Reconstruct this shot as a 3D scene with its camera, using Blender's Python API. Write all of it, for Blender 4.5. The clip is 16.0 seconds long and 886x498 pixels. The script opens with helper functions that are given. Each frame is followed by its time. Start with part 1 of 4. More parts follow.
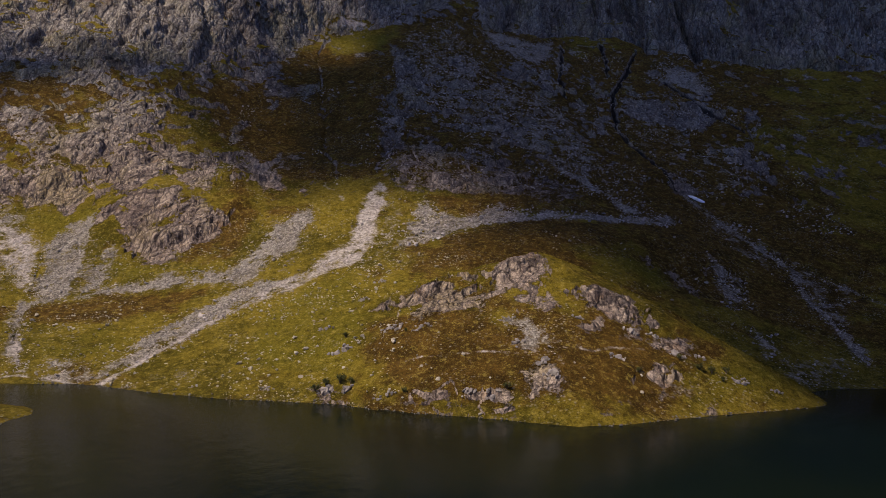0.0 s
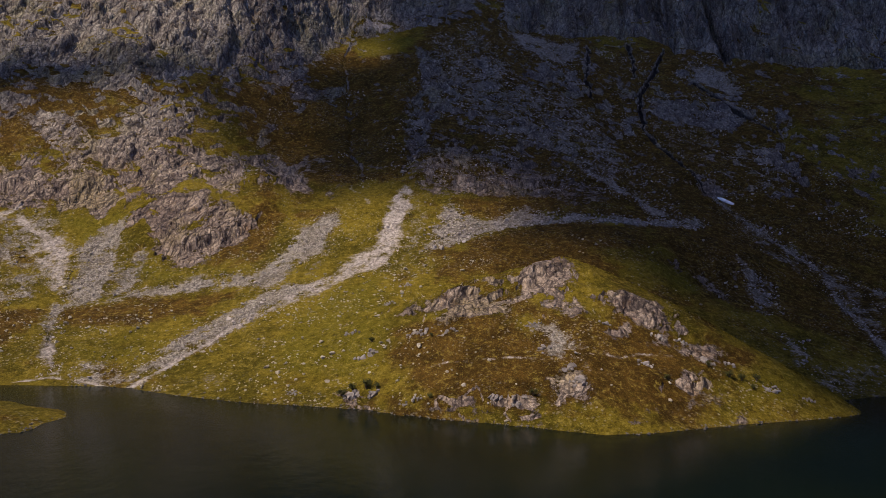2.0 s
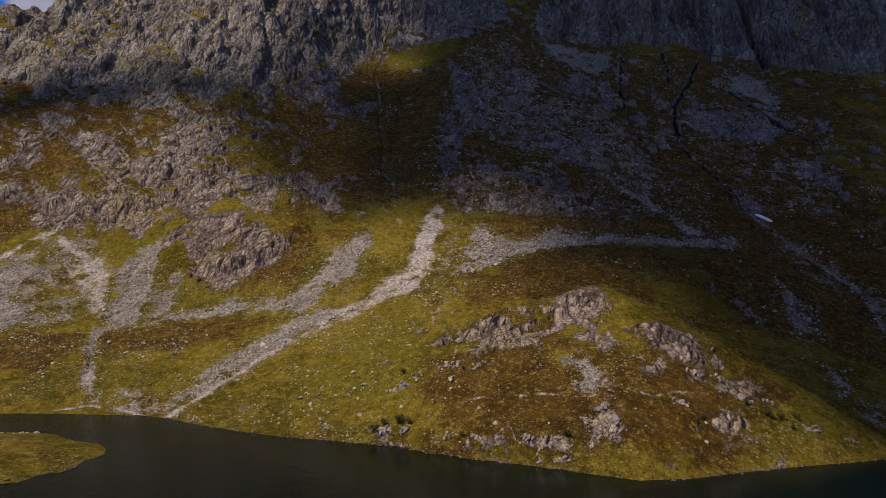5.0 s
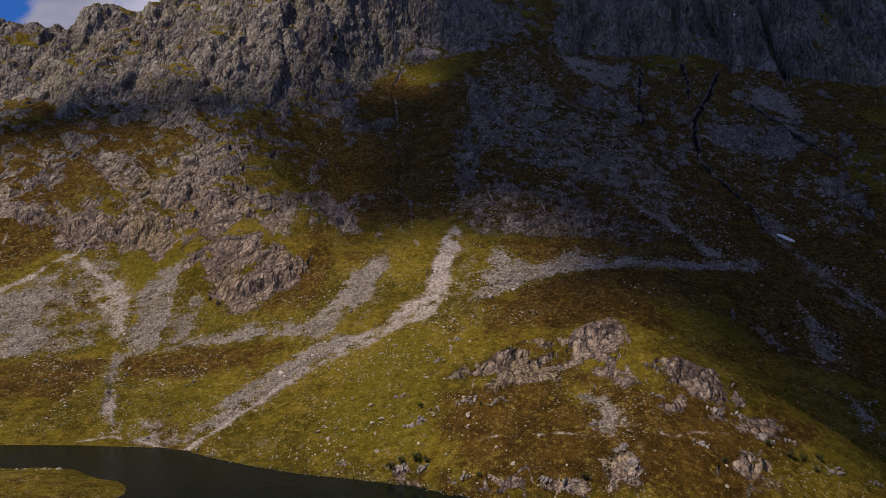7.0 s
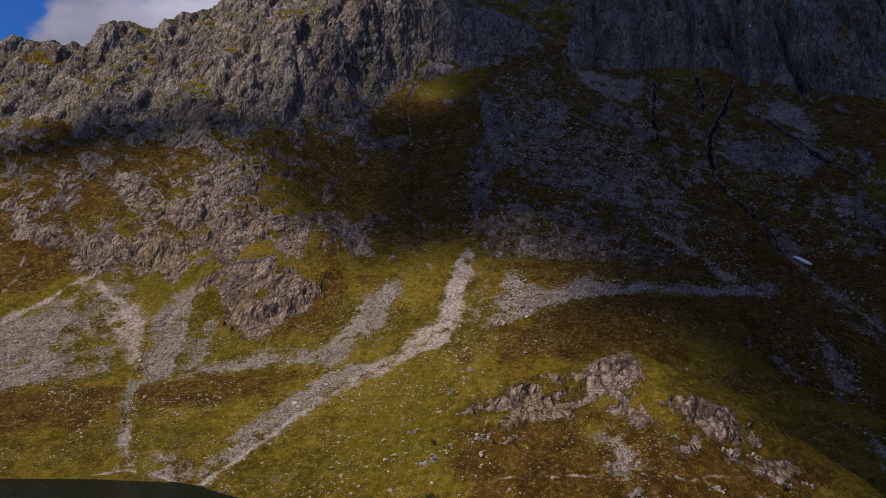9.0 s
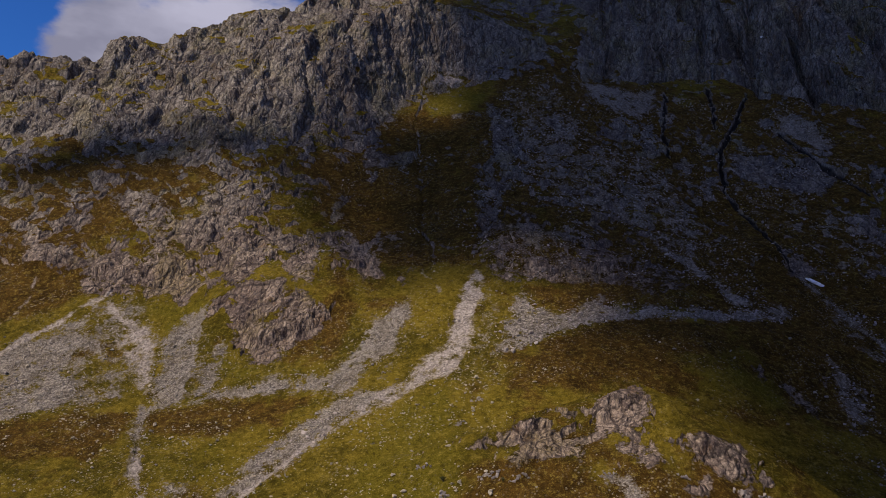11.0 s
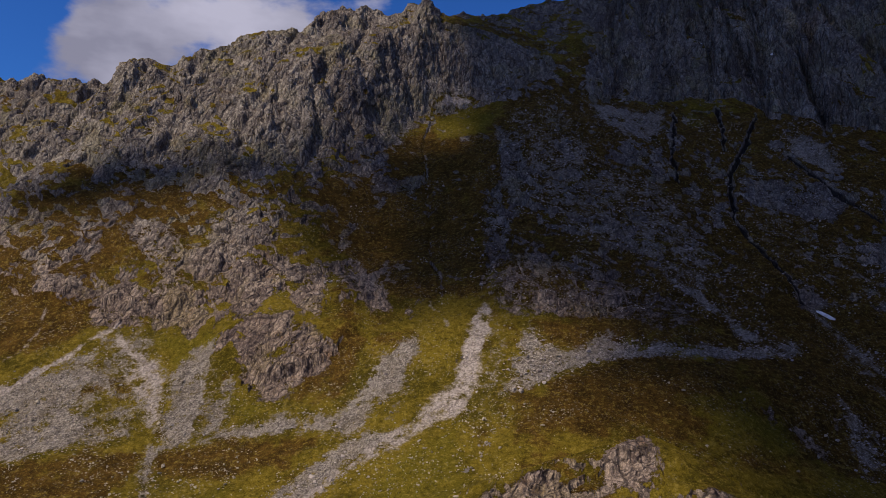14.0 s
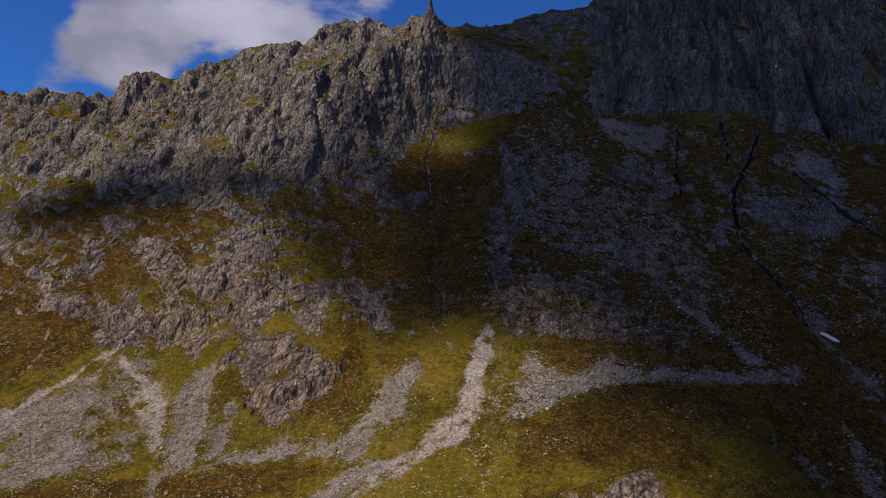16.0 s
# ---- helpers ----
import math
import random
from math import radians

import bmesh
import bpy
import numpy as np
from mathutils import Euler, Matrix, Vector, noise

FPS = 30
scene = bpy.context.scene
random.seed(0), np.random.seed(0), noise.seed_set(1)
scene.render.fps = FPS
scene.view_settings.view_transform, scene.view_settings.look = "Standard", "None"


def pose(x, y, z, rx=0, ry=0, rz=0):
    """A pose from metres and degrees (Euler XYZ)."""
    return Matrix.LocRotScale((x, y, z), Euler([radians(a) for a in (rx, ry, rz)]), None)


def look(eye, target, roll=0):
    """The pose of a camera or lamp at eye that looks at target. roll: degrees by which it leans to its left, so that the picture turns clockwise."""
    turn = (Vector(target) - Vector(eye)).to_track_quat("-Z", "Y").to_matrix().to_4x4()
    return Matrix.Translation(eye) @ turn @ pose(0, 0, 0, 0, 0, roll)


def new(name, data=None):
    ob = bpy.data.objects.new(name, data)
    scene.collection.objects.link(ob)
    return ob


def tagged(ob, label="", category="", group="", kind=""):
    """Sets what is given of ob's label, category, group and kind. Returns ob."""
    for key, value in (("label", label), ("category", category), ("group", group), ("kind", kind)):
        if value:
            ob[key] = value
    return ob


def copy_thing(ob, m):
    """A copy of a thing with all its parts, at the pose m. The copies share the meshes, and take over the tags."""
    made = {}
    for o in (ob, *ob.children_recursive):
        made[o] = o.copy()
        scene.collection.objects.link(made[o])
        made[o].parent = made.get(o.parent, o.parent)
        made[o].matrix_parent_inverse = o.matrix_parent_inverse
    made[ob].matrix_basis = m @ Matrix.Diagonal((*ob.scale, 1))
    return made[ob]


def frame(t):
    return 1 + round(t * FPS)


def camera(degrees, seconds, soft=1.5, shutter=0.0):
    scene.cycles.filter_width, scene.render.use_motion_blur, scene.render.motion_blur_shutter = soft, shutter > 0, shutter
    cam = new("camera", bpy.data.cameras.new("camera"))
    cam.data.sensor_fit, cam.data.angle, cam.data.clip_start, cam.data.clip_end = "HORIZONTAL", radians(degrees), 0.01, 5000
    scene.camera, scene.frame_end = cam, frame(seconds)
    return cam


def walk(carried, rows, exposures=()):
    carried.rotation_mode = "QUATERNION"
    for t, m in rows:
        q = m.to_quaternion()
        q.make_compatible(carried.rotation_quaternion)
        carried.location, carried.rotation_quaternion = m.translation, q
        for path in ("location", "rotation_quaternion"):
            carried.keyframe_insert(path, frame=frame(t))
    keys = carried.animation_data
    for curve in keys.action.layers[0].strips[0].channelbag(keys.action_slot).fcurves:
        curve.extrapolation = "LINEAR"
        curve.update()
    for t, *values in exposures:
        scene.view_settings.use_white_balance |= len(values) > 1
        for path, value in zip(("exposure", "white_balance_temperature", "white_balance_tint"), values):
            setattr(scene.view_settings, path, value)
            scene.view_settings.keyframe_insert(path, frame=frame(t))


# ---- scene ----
cam = camera(64.9, 16.0, soft=0.4)
METRES, EYE, TILT, LEAN, TURN = 60.0, 30.2, 1.6, -1.08, 0.0
ROWS = [
    (0.0, 0.0, 0.0, 0.0, 0.0, 0.0, -0.0),
    (0.5, -0.001, -0.0005, 0.0024, 0.52, -0.02, -0.0),
    (1.0, -0.0011, 0.0001, 0.0051, 1.01, -0.03, 0.01),
    (1.5, -0.0015, 0.0007, 0.0104, 1.54, -0.06, 0.01),
    (2.0, -0.0022, 0.0019, 0.0242, 2.07, -0.06, -0.02),
    (2.5, -0.0032, 0.0026, 0.0448, 2.58, -0.09, -0.03),
    (3.0, -0.0036, 0.0044, 0.0667, 3.06, -0.11, -0.05),
    (3.5, -0.0041, 0.0057, 0.0887, 3.51, -0.16, -0.06),
    (4.0, -0.0036, 0.0077, 0.1096, 3.9, -0.18, -0.03),
    (6.5, -0.0018, 0.014, 0.2721, 5.79, -0.2, 0.08),
    (7.0, -0.0008, 0.0174, 0.3094, 6.13, -0.2, 0.08),
    (7.5, -0.0023, 0.0185, 0.348, 6.41, -0.2, 0.08),
    (8.0, -0.0012, 0.02, 0.3867, 6.71, -0.2, 0.07),
    (8.5, -0.0016, 0.0226, 0.4248, 6.97, -0.21, 0.09),
    (9.0, -0.0022, 0.0243, 0.4629, 7.2, -0.18, 0.07),
    (11.5, -0.0019, 0.0346, 0.6519, 8.09, -0.21, 0.05),
    (12.0, -0.0014, 0.0369, 0.6895, 8.21, -0.19, 0.04),
    (12.5, -0.0014, 0.0385, 0.7281, 8.33, -0.19, 0.04),
    (13.0, -0.0009, 0.0396, 0.7668, 8.44, -0.23, 0.03),
    (13.5, -0.0017, 0.0419, 0.8042, 8.52, -0.25, 0.04),
    (14.0, -0.0015, 0.0439, 0.8425, 8.62, -0.28, 0.04),
    (14.5, -0.0014, 0.0461, 0.8814, 8.69, -0.32, 0.03),
    (15.0, -0.0015, 0.0476, 0.9202, 8.76, -0.35, 0.03),
    (15.5, -0.001, 0.0495, 0.9595, 8.82, -0.39, 0.01),
    (16.0, -0.0009, 0.0513, 0.998, 8.88, -0.41, -0.01),
]
walk(cam, [(t, pose(0, 0, EYE, TILT, LEAN, TURN) @ pose(METRES * x, METRES * y, METRES * z, 90 + pitch, roll, yaw)) for t, x, y, z, yaw, pitch, roll in ROWS], [(0.0, 0.14, 6700, 19), (4.0, 0.06, 6700, 19), (6.5, -0.12, 6700, 19), (9.0, -0.22, 6700, 19), (16.0, -0.22, 6700, 19)])
# ---- light: a high sun among cumulus, blue sky between them ----
SUN = Vector((-0.50, -0.36, 0.79)).normalized()  # from the place towards the sun
sun = new("sun", bpy.data.lights.new("sun", "SUN"))
sun.data.energy, sun.data.angle, sun.data.color = 5.0, radians(1.0), (1.0, 0.90, 0.70)
sun.matrix_world = look(SUN * 900, (0, 0, 0))


def sky_world():
    world = bpy.data.worlds.new("sky")
    world.use_nodes = True
    scene.world = world
    nt = world.node_tree
    n, l = nt.nodes, nt.links
    n.clear()
    out, bg = n.new("ShaderNodeOutputWorld"), n.new("ShaderNodeBackground")
    sky = n.new("ShaderNodeTexSky")
    sky.sky_type, sky.sun_disc = "NISHITA", False
    sky.sun_elevation, sky.sun_rotation = math.asin(SUN.z), math.atan2(SUN.x, SUN.y)
    sky.altitude, sky.ozone_density, sky.dust_density = 600, 3.0, 0.4
    # cumulus: billowing noise over the sky's directions
    tc, mp = n.new("ShaderNodeTexCoord"), n.new("ShaderNodeMapping")
    mp.inputs["Scale"].default_value = (1.0, 1.0, 2.1)
    mp.inputs["Location"].default_value = CLOUD_SHIFT
    l.new(tc.outputs["Generated"], mp.inputs["Vector"])
    big = n.new("ShaderNodeTexNoise")
    big.inputs["Scale"].default_value, big.inputs["Detail"].default_value, big.inputs["Roughness"].default_value = 5.5, 9, 0.58
    l.new(mp.outputs[0], big.inputs["Vector"])
    # the banks of cloud over the crest, and an unseen one overhead for fill light, add to the noise where they stand
    total = big.outputs["Fac"]
    for way, wide, gain in BANKS:
        dot, lobe, add = n.new("ShaderNodeVectorMath"), n.new("ShaderNodeMapRange"), n.new("ShaderNodeMath")
        dot.operation = "DOT_PRODUCT"
        dot.inputs[1].default_value = Vector(way).normalized()
        l.new(tc.outputs["Generated"], dot.inputs[0])
        lobe.interpolation_type = "SMOOTHSTEP"
        lobe.inputs["From Min"].default_value, lobe.inputs["From Max"].default_value = math.cos(radians(wide)), 1.0
        lobe.inputs["To Max"].default_value = gain
        l.new(dot.outputs["Value"], lobe.inputs["Value"])
        l.new(total, add.inputs[0])
        l.new(lobe.outputs[0], add.inputs[1])
        total = add.outputs[0]
    cover = n.new("ShaderNodeMapRange")
    cover.interpolation_type = "SMOOTHSTEP"
    for k, v in (("From Min", 0.46), ("From Max", 0.65)):
        cover.inputs[k].default_value = v
    l.new(total, cover.inputs["Value"])
    shade = n.new("ShaderNodeTexNoise")
    shade.inputs["Scale"].default_value, shade.inputs["Detail"].default_value = 6.0, 5
    l.new(mp.outputs[0], shade.inputs["Vector"])
    ramp = n.new("ShaderNodeValToRGB")
    ramp.color_ramp.elements[0].position, ramp.color_ramp.elements[0].color = 0.35, (9.8, 10.5, 14.0, 1)
    ramp.color_ramp.elements[1].position, ramp.color_ramp.elements[1].color = 0.65, (18.6, 19.6, 24.4, 1)
    l.new(shade.outputs["Fac"], ramp.inputs["Fac"])
    mix = n.new("ShaderNodeMix")
    mix.data_type = "RGBA"
    l.new(cover.outputs[0], mix.inputs[0])
    tint = n.new("ShaderNodeMix")
    tint.data_type, tint.blend_type = "RGBA", "MULTIPLY"
    tint.inputs[0].default_value = 1.0
    tint.inputs[7].default_value = SKY_TINT
    l.new(sky.outputs[0], tint.inputs[6])
    l.new(tint.outputs[2], mix.inputs[6])
    l.new(ramp.outputs[0], mix.inputs[7])
    l.new(mix.outputs[2], bg.inputs["Color"])
    bg.inputs["Strength"].default_value = SKY_STRENGTH
    l.new(bg.outputs[0], out.inputs[0])


# the last, widest bank is unseen, added overhead to lift and neutralise the shade
BANKS = [((-0.586, 0.771, 0.248), 5.0, 0.10), ((-0.536, 0.797, 0.27), 5.0, 0.14), ((-0.495, 0.817, 0.296), 5.0, 0.12), ((-0.524, 0.816, 0.246), 4.0, 0.12),
         ((-0.435, 0.851, 0.295), 4.5, 0.18), ((-0.375, 0.873, 0.305), 4.5, 0.17), ((-0.31, 0.90, 0.305), 4.0, 0.12), ((-0.66, 0.70, 0.285), 7.0, -0.28),
         ((-0.473, 0.842, 0.255), 2.5, -0.16), ((-0.06, 0.94, 0.32), 12.0, -0.28), ((-0.42, 0.865, 0.25), 4.0, -0.08), ((-0.3, -0.35, 0.88), 62.0, 0.07)]
CLOUD_SHIFT, SKY_TINT, SKY_STRENGTH = (0.0, 0.0, 0.0), (0.56, 1.80, 3.8, 1), 0.0280
sky_world()

# ---- materials ----
class Nodes:
    """A small help to write node materials."""

    def __init__(self, name):
        self.mat = bpy.data.materials.new(name)
        self.mat.use_nodes = True
        self.t = self.mat.node_tree
        self.bsdf = self.t.nodes["Principled BSDF"]
        self.co, self.bent = self.t.nodes.new("ShaderNodeTexCoord").outputs["Object"], None

    def put(self, node, key, value):
        if isinstance(value, bpy.types.NodeSocket):
            self.t.links.new(value, node.inputs[key])
        else:
            node.inputs[key].default_value = value

    def noise(self, scale, detail=4, rough=0.55, stretch=None, warp=0.0):
        n = self.t.nodes.new("ShaderNodeTexNoise")
        co = self.co
        if stretch:
            m = self.t.nodes.new("ShaderNodeMapping")
            m.inputs["Scale"].default_value = stretch
            self.t.links.new(co, m.inputs["Vector"])
            co = m.outputs[0]
        self.put(n, "Vector", co)
        for k, v in (("Scale", scale), ("Detail", detail), ("Roughness", rough), ("Distortion", warp)):
            self.put(n, k, v)
        return n.outputs["Fac"]

    def cells(self, scale, what="Distance", feature="F1", stretch=None):
        n = self.t.nodes.new("ShaderNodeTexVoronoi")
        n.feature = feature
        co = self.co
        if stretch:
            m = self.t.nodes.new("ShaderNodeMapping")
            m.inputs["Scale"].default_value = stretch
            self.t.links.new(co, m.inputs["Vector"])
            co = m.outputs[0]
        self.put(n, "Vector", co)
        self.put(n, "Scale", scale)
        return n.outputs[what]

    def joints(self, scale, what="Distance", feature="DISTANCE_TO_EDGE"):
        """Blocks between wandering cracks, taller than wide."""
        if not self.bent:
            n, add, mul = self.t.nodes.new("ShaderNodeTexNoise"), self.t.nodes.new("ShaderNodeVectorMath"), self.t.nodes.new("ShaderNodeMapping")
            for k, v in (("Vector", self.co), ("Scale", 0.16), ("Detail", 5), ("Roughness", 0.6)):
                self.put(n, k, v)
            add.operation = "MULTIPLY_ADD"
            self.put(add, 0, n.outputs["Color"])
            self.put(add, 1, (4.0, 4.0, 4.0))
            self.put(add, 2, self.co)
            mul.inputs["Scale"].default_value, mul.inputs["Rotation"].default_value = (1, 1, 0.4), (0.12, 0.22, 0.3)
            self.t.links.new(add.outputs[0], mul.inputs["Vector"])
            self.bent = mul.outputs[0]
        n = self.t.nodes.new("ShaderNodeTexVoronoi")
        n.feature = feature
        self.put(n, "Vector", self.bent)
        self.put(n, "Scale", scale)
        return n.outputs[what]

    def axis(self, k):
        n = self.t.nodes.new("ShaderNodeSeparateXYZ")
        self.put(n, 0, self.co)
        return n.outputs[k]

    def attr(self, name):
        n = self.t.nodes.new("ShaderNodeAttribute")
        n.attribute_name = name
        return n.outputs["Fac"]

    def ramp(self, value, a, b, lo=0.0, hi=1.0):
        n = self.t.nodes.new("ShaderNodeMapRange")
        n.interpolation_type = "SMOOTHSTEP"
        for k, v in (("Value", value), ("From Min", a), ("From Max", b), ("To Min", lo), ("To Max", hi)):
            self.put(n, k, v)
        return n.outputs[0]

    def math(self, op, a, b=0.0):
        n = self.t.nodes.new("ShaderNodeMath")
        n.operation = op
        self.put(n, 0, a)
        self.put(n, 1, b)
        return n.outputs[0]

    def mix(self, fac, a, b, blend="MIX"):
        n = self.t.nodes.new("ShaderNodeMix")
        n.data_type, n.blend_type = "RGBA", blend
        self.put(n, 0, fac)
        self.put(n, 6, a if isinstance(a, bpy.types.NodeSocket) else (*a, 1))
        self.put(n, 7, b if isinstance(b, bpy.types.NodeSocket) else (*b, 1))
        return n.outputs[2]

    def grey(self, v):
        n = self.t.nodes.new("ShaderNodeCombineColor")
        for k in range(3):
            self.put(n, k, v)
        return n.outputs[0]

    def bump(self, height, distance, strength=1.0, normal=None):
        n = self.t.nodes.new("ShaderNodeBump")
        self.put(n, "Height", height)
        self.put(n, "Distance", distance)
        self.put(n, "Strength", strength)
        if normal:
            self.put(n, "Normal", normal)
        return n.outputs[0]

    def random(self):
        return self.t.nodes.new("ShaderNodeObjectInfo").outputs["Random"]

    def island(self):
        return self.t.nodes.new("ShaderNodeNewGeometry").outputs["Random Per Island"]

    def done(self, color, rough, normal=None, spec=0.25):
        self.put(self.bsdf, "Base Color", color)
        self.put(self.bsdf, "Roughness", rough)
        self.put(self.bsdf, "Specular IOR Level", spec)
        if normal:
            self.put(self.bsdf, "Normal", normal)
        return self.mat


def rock_colour(m):
    """Weathered volcanic rock: lilac grey blocks, pale lichen, rust and joints; dark bands and streaks paint seeps and
    the shade of ribs and gullies. Gives the colour and the relief.
    """
    coarse, grain = m.noise(0.05, 7, 0.66), m.noise(0.30, 6, 0.70, (1, 1, 0.6), 0.4)
    c = m.mix(m.ramp(coarse, 0.40, 0.60), (0.205, 0.180, 0.165), (0.345, 0.312, 0.272))
    # broad dark bands: the shade between ribs, put into the colour
    c = m.mix(m.ramp(m.noise(0.02, 5, 0.62, (1, 1, 0.45)), 0.42, 0.58, 0.6, 0), c, (0.13, 0.108, 0.102))
    block, lump = m.joints(0.42, "Color", "F1"), m.joints(0.13, "Color", "F1")
    c = m.mix(m.ramp(lump, 0.1, 0.9, 0.0, 0.55), c, (0.38, 0.347, 0.305))
    c = m.mix(m.ramp(block, 0.1, 0.7, 0.75, 0.0), c, (0.11, 0.092, 0.09))
    # tall dark streaks, painted for seeps and for shaded gullies
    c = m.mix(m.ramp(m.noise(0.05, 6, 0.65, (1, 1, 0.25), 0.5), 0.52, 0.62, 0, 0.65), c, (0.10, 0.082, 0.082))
    c = m.mix(m.ramp(m.noise(0.035, 7, 0.68), 0.50, 0.62, 0, 0.5), c, (0.24, 0.215, 0.105))
    c = m.mix(m.ramp(grain, 0.52, 0.64, 0, 0.5), c, (0.42, 0.385, 0.335))
    c = m.mix(m.ramp(m.noise(0.13, 7, 0.68), 0.55, 0.68, 0, 0.5), c, (0.19, 0.12, 0.05))
    fleck = m.noise(1.3, 5, 0.78)
    c = m.mix(m.ramp(fleck, 0.53, 0.62, 0, 0.5), c, (0.44, 0.405, 0.355))
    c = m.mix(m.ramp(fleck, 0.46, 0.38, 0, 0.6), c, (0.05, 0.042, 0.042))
    rust = m.ramp(m.math("ADD", m.axis(2), m.math("MULTIPLY", m.noise(0.03, 4), 60.0)), 80.0, 150.0, 0.75, 0.0)
    c = m.mix(rust, c, m.mix(1.0, c, (1.12, 0.94, 0.83), "MULTIPLY"))
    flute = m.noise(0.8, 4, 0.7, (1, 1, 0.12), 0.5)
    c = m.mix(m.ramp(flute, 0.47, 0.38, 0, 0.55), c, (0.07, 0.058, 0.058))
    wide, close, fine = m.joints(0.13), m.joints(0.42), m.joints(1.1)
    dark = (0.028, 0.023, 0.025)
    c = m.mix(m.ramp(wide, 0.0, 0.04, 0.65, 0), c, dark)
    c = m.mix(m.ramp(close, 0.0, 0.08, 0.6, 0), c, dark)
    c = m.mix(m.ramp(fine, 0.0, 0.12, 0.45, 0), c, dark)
    hgt = m.math("ADD", m.math("MULTIPLY", m.ramp(wide, 0.0, 0.16), 1.0), m.math("MULTIPLY", m.ramp(close, 0.0, 0.25), 0.6))
    hgt = m.math("ADD", m.math("MULTIPLY", block, 0.45), m.math("ADD", hgt, m.math("MULTIPLY", grain, 1.6)))
    return c, hgt


def ground_material():
    m = Nodes("mountain_ground")
    rock, scree, brown, gravel, lush, gully_shade = (m.attr(k) for k in ("rock", "scree", "brown", "gravel", "lush", "gully_shade"))
    tuft, mid, wide = m.noise(0.62, 5, 0.80), m.noise(0.17, 8, 0.74), m.noise(0.03, 8, 0.70)
    # turf: cropped green, straw and russet bents
    blend = m.math("ADD", m.math("MULTIPLY", wide, 0.55), m.math("MULTIPLY", mid, 0.45))
    g = m.mix(m.ramp(blend, 0.42, 0.58), (0.070, 0.056, 0.0050), (0.182, 0.134, 0.0140))
    b = m.mix(m.ramp(mid, 0.36, 0.64), (0.042, 0.022, 0.0042), (0.106, 0.057, 0.0105))
    bf = m.ramp(m.math("ADD", brown, m.math("ADD", m.math("MULTIPLY", m.math("SUBTRACT", m.noise(0.11, 8, 0.70), 0.5), 2.2), m.math("MULTIPLY", m.math("SUBTRACT", m.noise(0.022, 5, 0.6, None, 1.0), 0.5), 2.2))), 0.25, 0.8)
    g = m.mix(bf, g, b)
    lf = m.ramp(m.math("ADD", lush, m.math("MULTIPLY", m.math("SUBTRACT", m.noise(0.16, 7, 0.68), 0.5), 1.8)), 0.35, 0.95)
    g = m.mix(m.math("MULTIPLY", lf, 0.8), g, (0.125, 0.104, 0.009))
    g = m.mix(m.ramp(tuft, 0.48, 0.38, 0, 0.5), g, (0.018, 0.011, 0.003))
    g = m.mix(m.ramp(tuft, 0.53, 0.62, 0, 0.5), g, (0.33, 0.25, 0.055))
    blade = m.noise(2.6, 4, 0.75)
    g = m.mix(m.ramp(blade, 0.50, 0.38, 0, 0.4), g, (0.016, 0.011, 0.003))
    g = m.mix(m.ramp(blade, 0.54, 0.66, 0, 0.3), g, (0.34, 0.27, 0.07))
    # small stones half sunk in the turf
    odd = m.math("MULTIPLY", m.ramp(m.cells(1.3, "Color"), 0.60, 0.68), m.ramp(m.math("ADD", m.cells(1.3, "Distance"), m.math("MULTIPLY", m.math("SUBTRACT", tuft, 0.5), 0.9)), 0.42, 0.30))
    g = m.mix(m.math("MULTIPLY", odd, m.ramp(m.noise(0.05, 5, 0.65), 0.45, 0.60, 0, 0.65)), g, (0.30, 0.26, 0.19))
    # loose stones
    tone, drift = m.math("ADD", m.math("MULTIPLY", m.cells(2.1, "Color"), 0.5), m.math("MULTIPLY", m.cells(0.95, "Color"), 0.5)), m.noise(0.09, 6, 0.7, (1, 0.45, 0.45), 0.5)
    s = m.mix(m.ramp(tone, 0.2, 0.8), (0.13, 0.113, 0.102), (0.46, 0.415, 0.362))
    s = m.mix(m.ramp(drift, 0.50, 0.64, 0, 0.55), s, (0.47, 0.425, 0.365))
    s = m.mix(m.ramp(drift, 0.48, 0.36, 0, 0.6), s, (0.10, 0.085, 0.062))
    s = m.mix(m.ramp(m.noise(0.1, 7, 0.68), 0.42, 0.62, 0, 0.6), s, m.mix(0.5, s, (0.22, 0.17, 0.10)))
    # gaps between stones darkened: their shade is put into the colour
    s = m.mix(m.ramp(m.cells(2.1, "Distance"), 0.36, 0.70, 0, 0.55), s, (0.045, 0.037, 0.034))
    gr = m.mix(m.ramp(m.math("ADD", m.math("MULTIPLY", tuft, 0.5), m.math("MULTIPLY", m.cells(1.6, "Color"), 0.5)), 0.25, 0.75), (0.20, 0.172, 0.158), (0.52, 0.46, 0.415))
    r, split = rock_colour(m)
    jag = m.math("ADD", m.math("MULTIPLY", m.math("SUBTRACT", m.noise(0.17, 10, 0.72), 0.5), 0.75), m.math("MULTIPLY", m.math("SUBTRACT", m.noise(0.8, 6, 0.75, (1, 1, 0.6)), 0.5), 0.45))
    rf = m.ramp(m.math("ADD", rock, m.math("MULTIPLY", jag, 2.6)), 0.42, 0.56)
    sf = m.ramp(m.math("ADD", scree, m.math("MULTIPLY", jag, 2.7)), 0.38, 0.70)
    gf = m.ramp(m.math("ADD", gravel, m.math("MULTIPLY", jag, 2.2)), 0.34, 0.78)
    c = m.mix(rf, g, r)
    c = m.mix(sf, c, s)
    c = m.mix(gf, c, gr)
    c = m.mix(m.ramp(m.math("ADD", gully_shade, m.math("MULTIPLY", jag, 0.8)), 0.15, 0.5, 0, 0.9), c, (0.013, 0.011, 0.012))  # stream gullies: the shade in their cuts, painted black
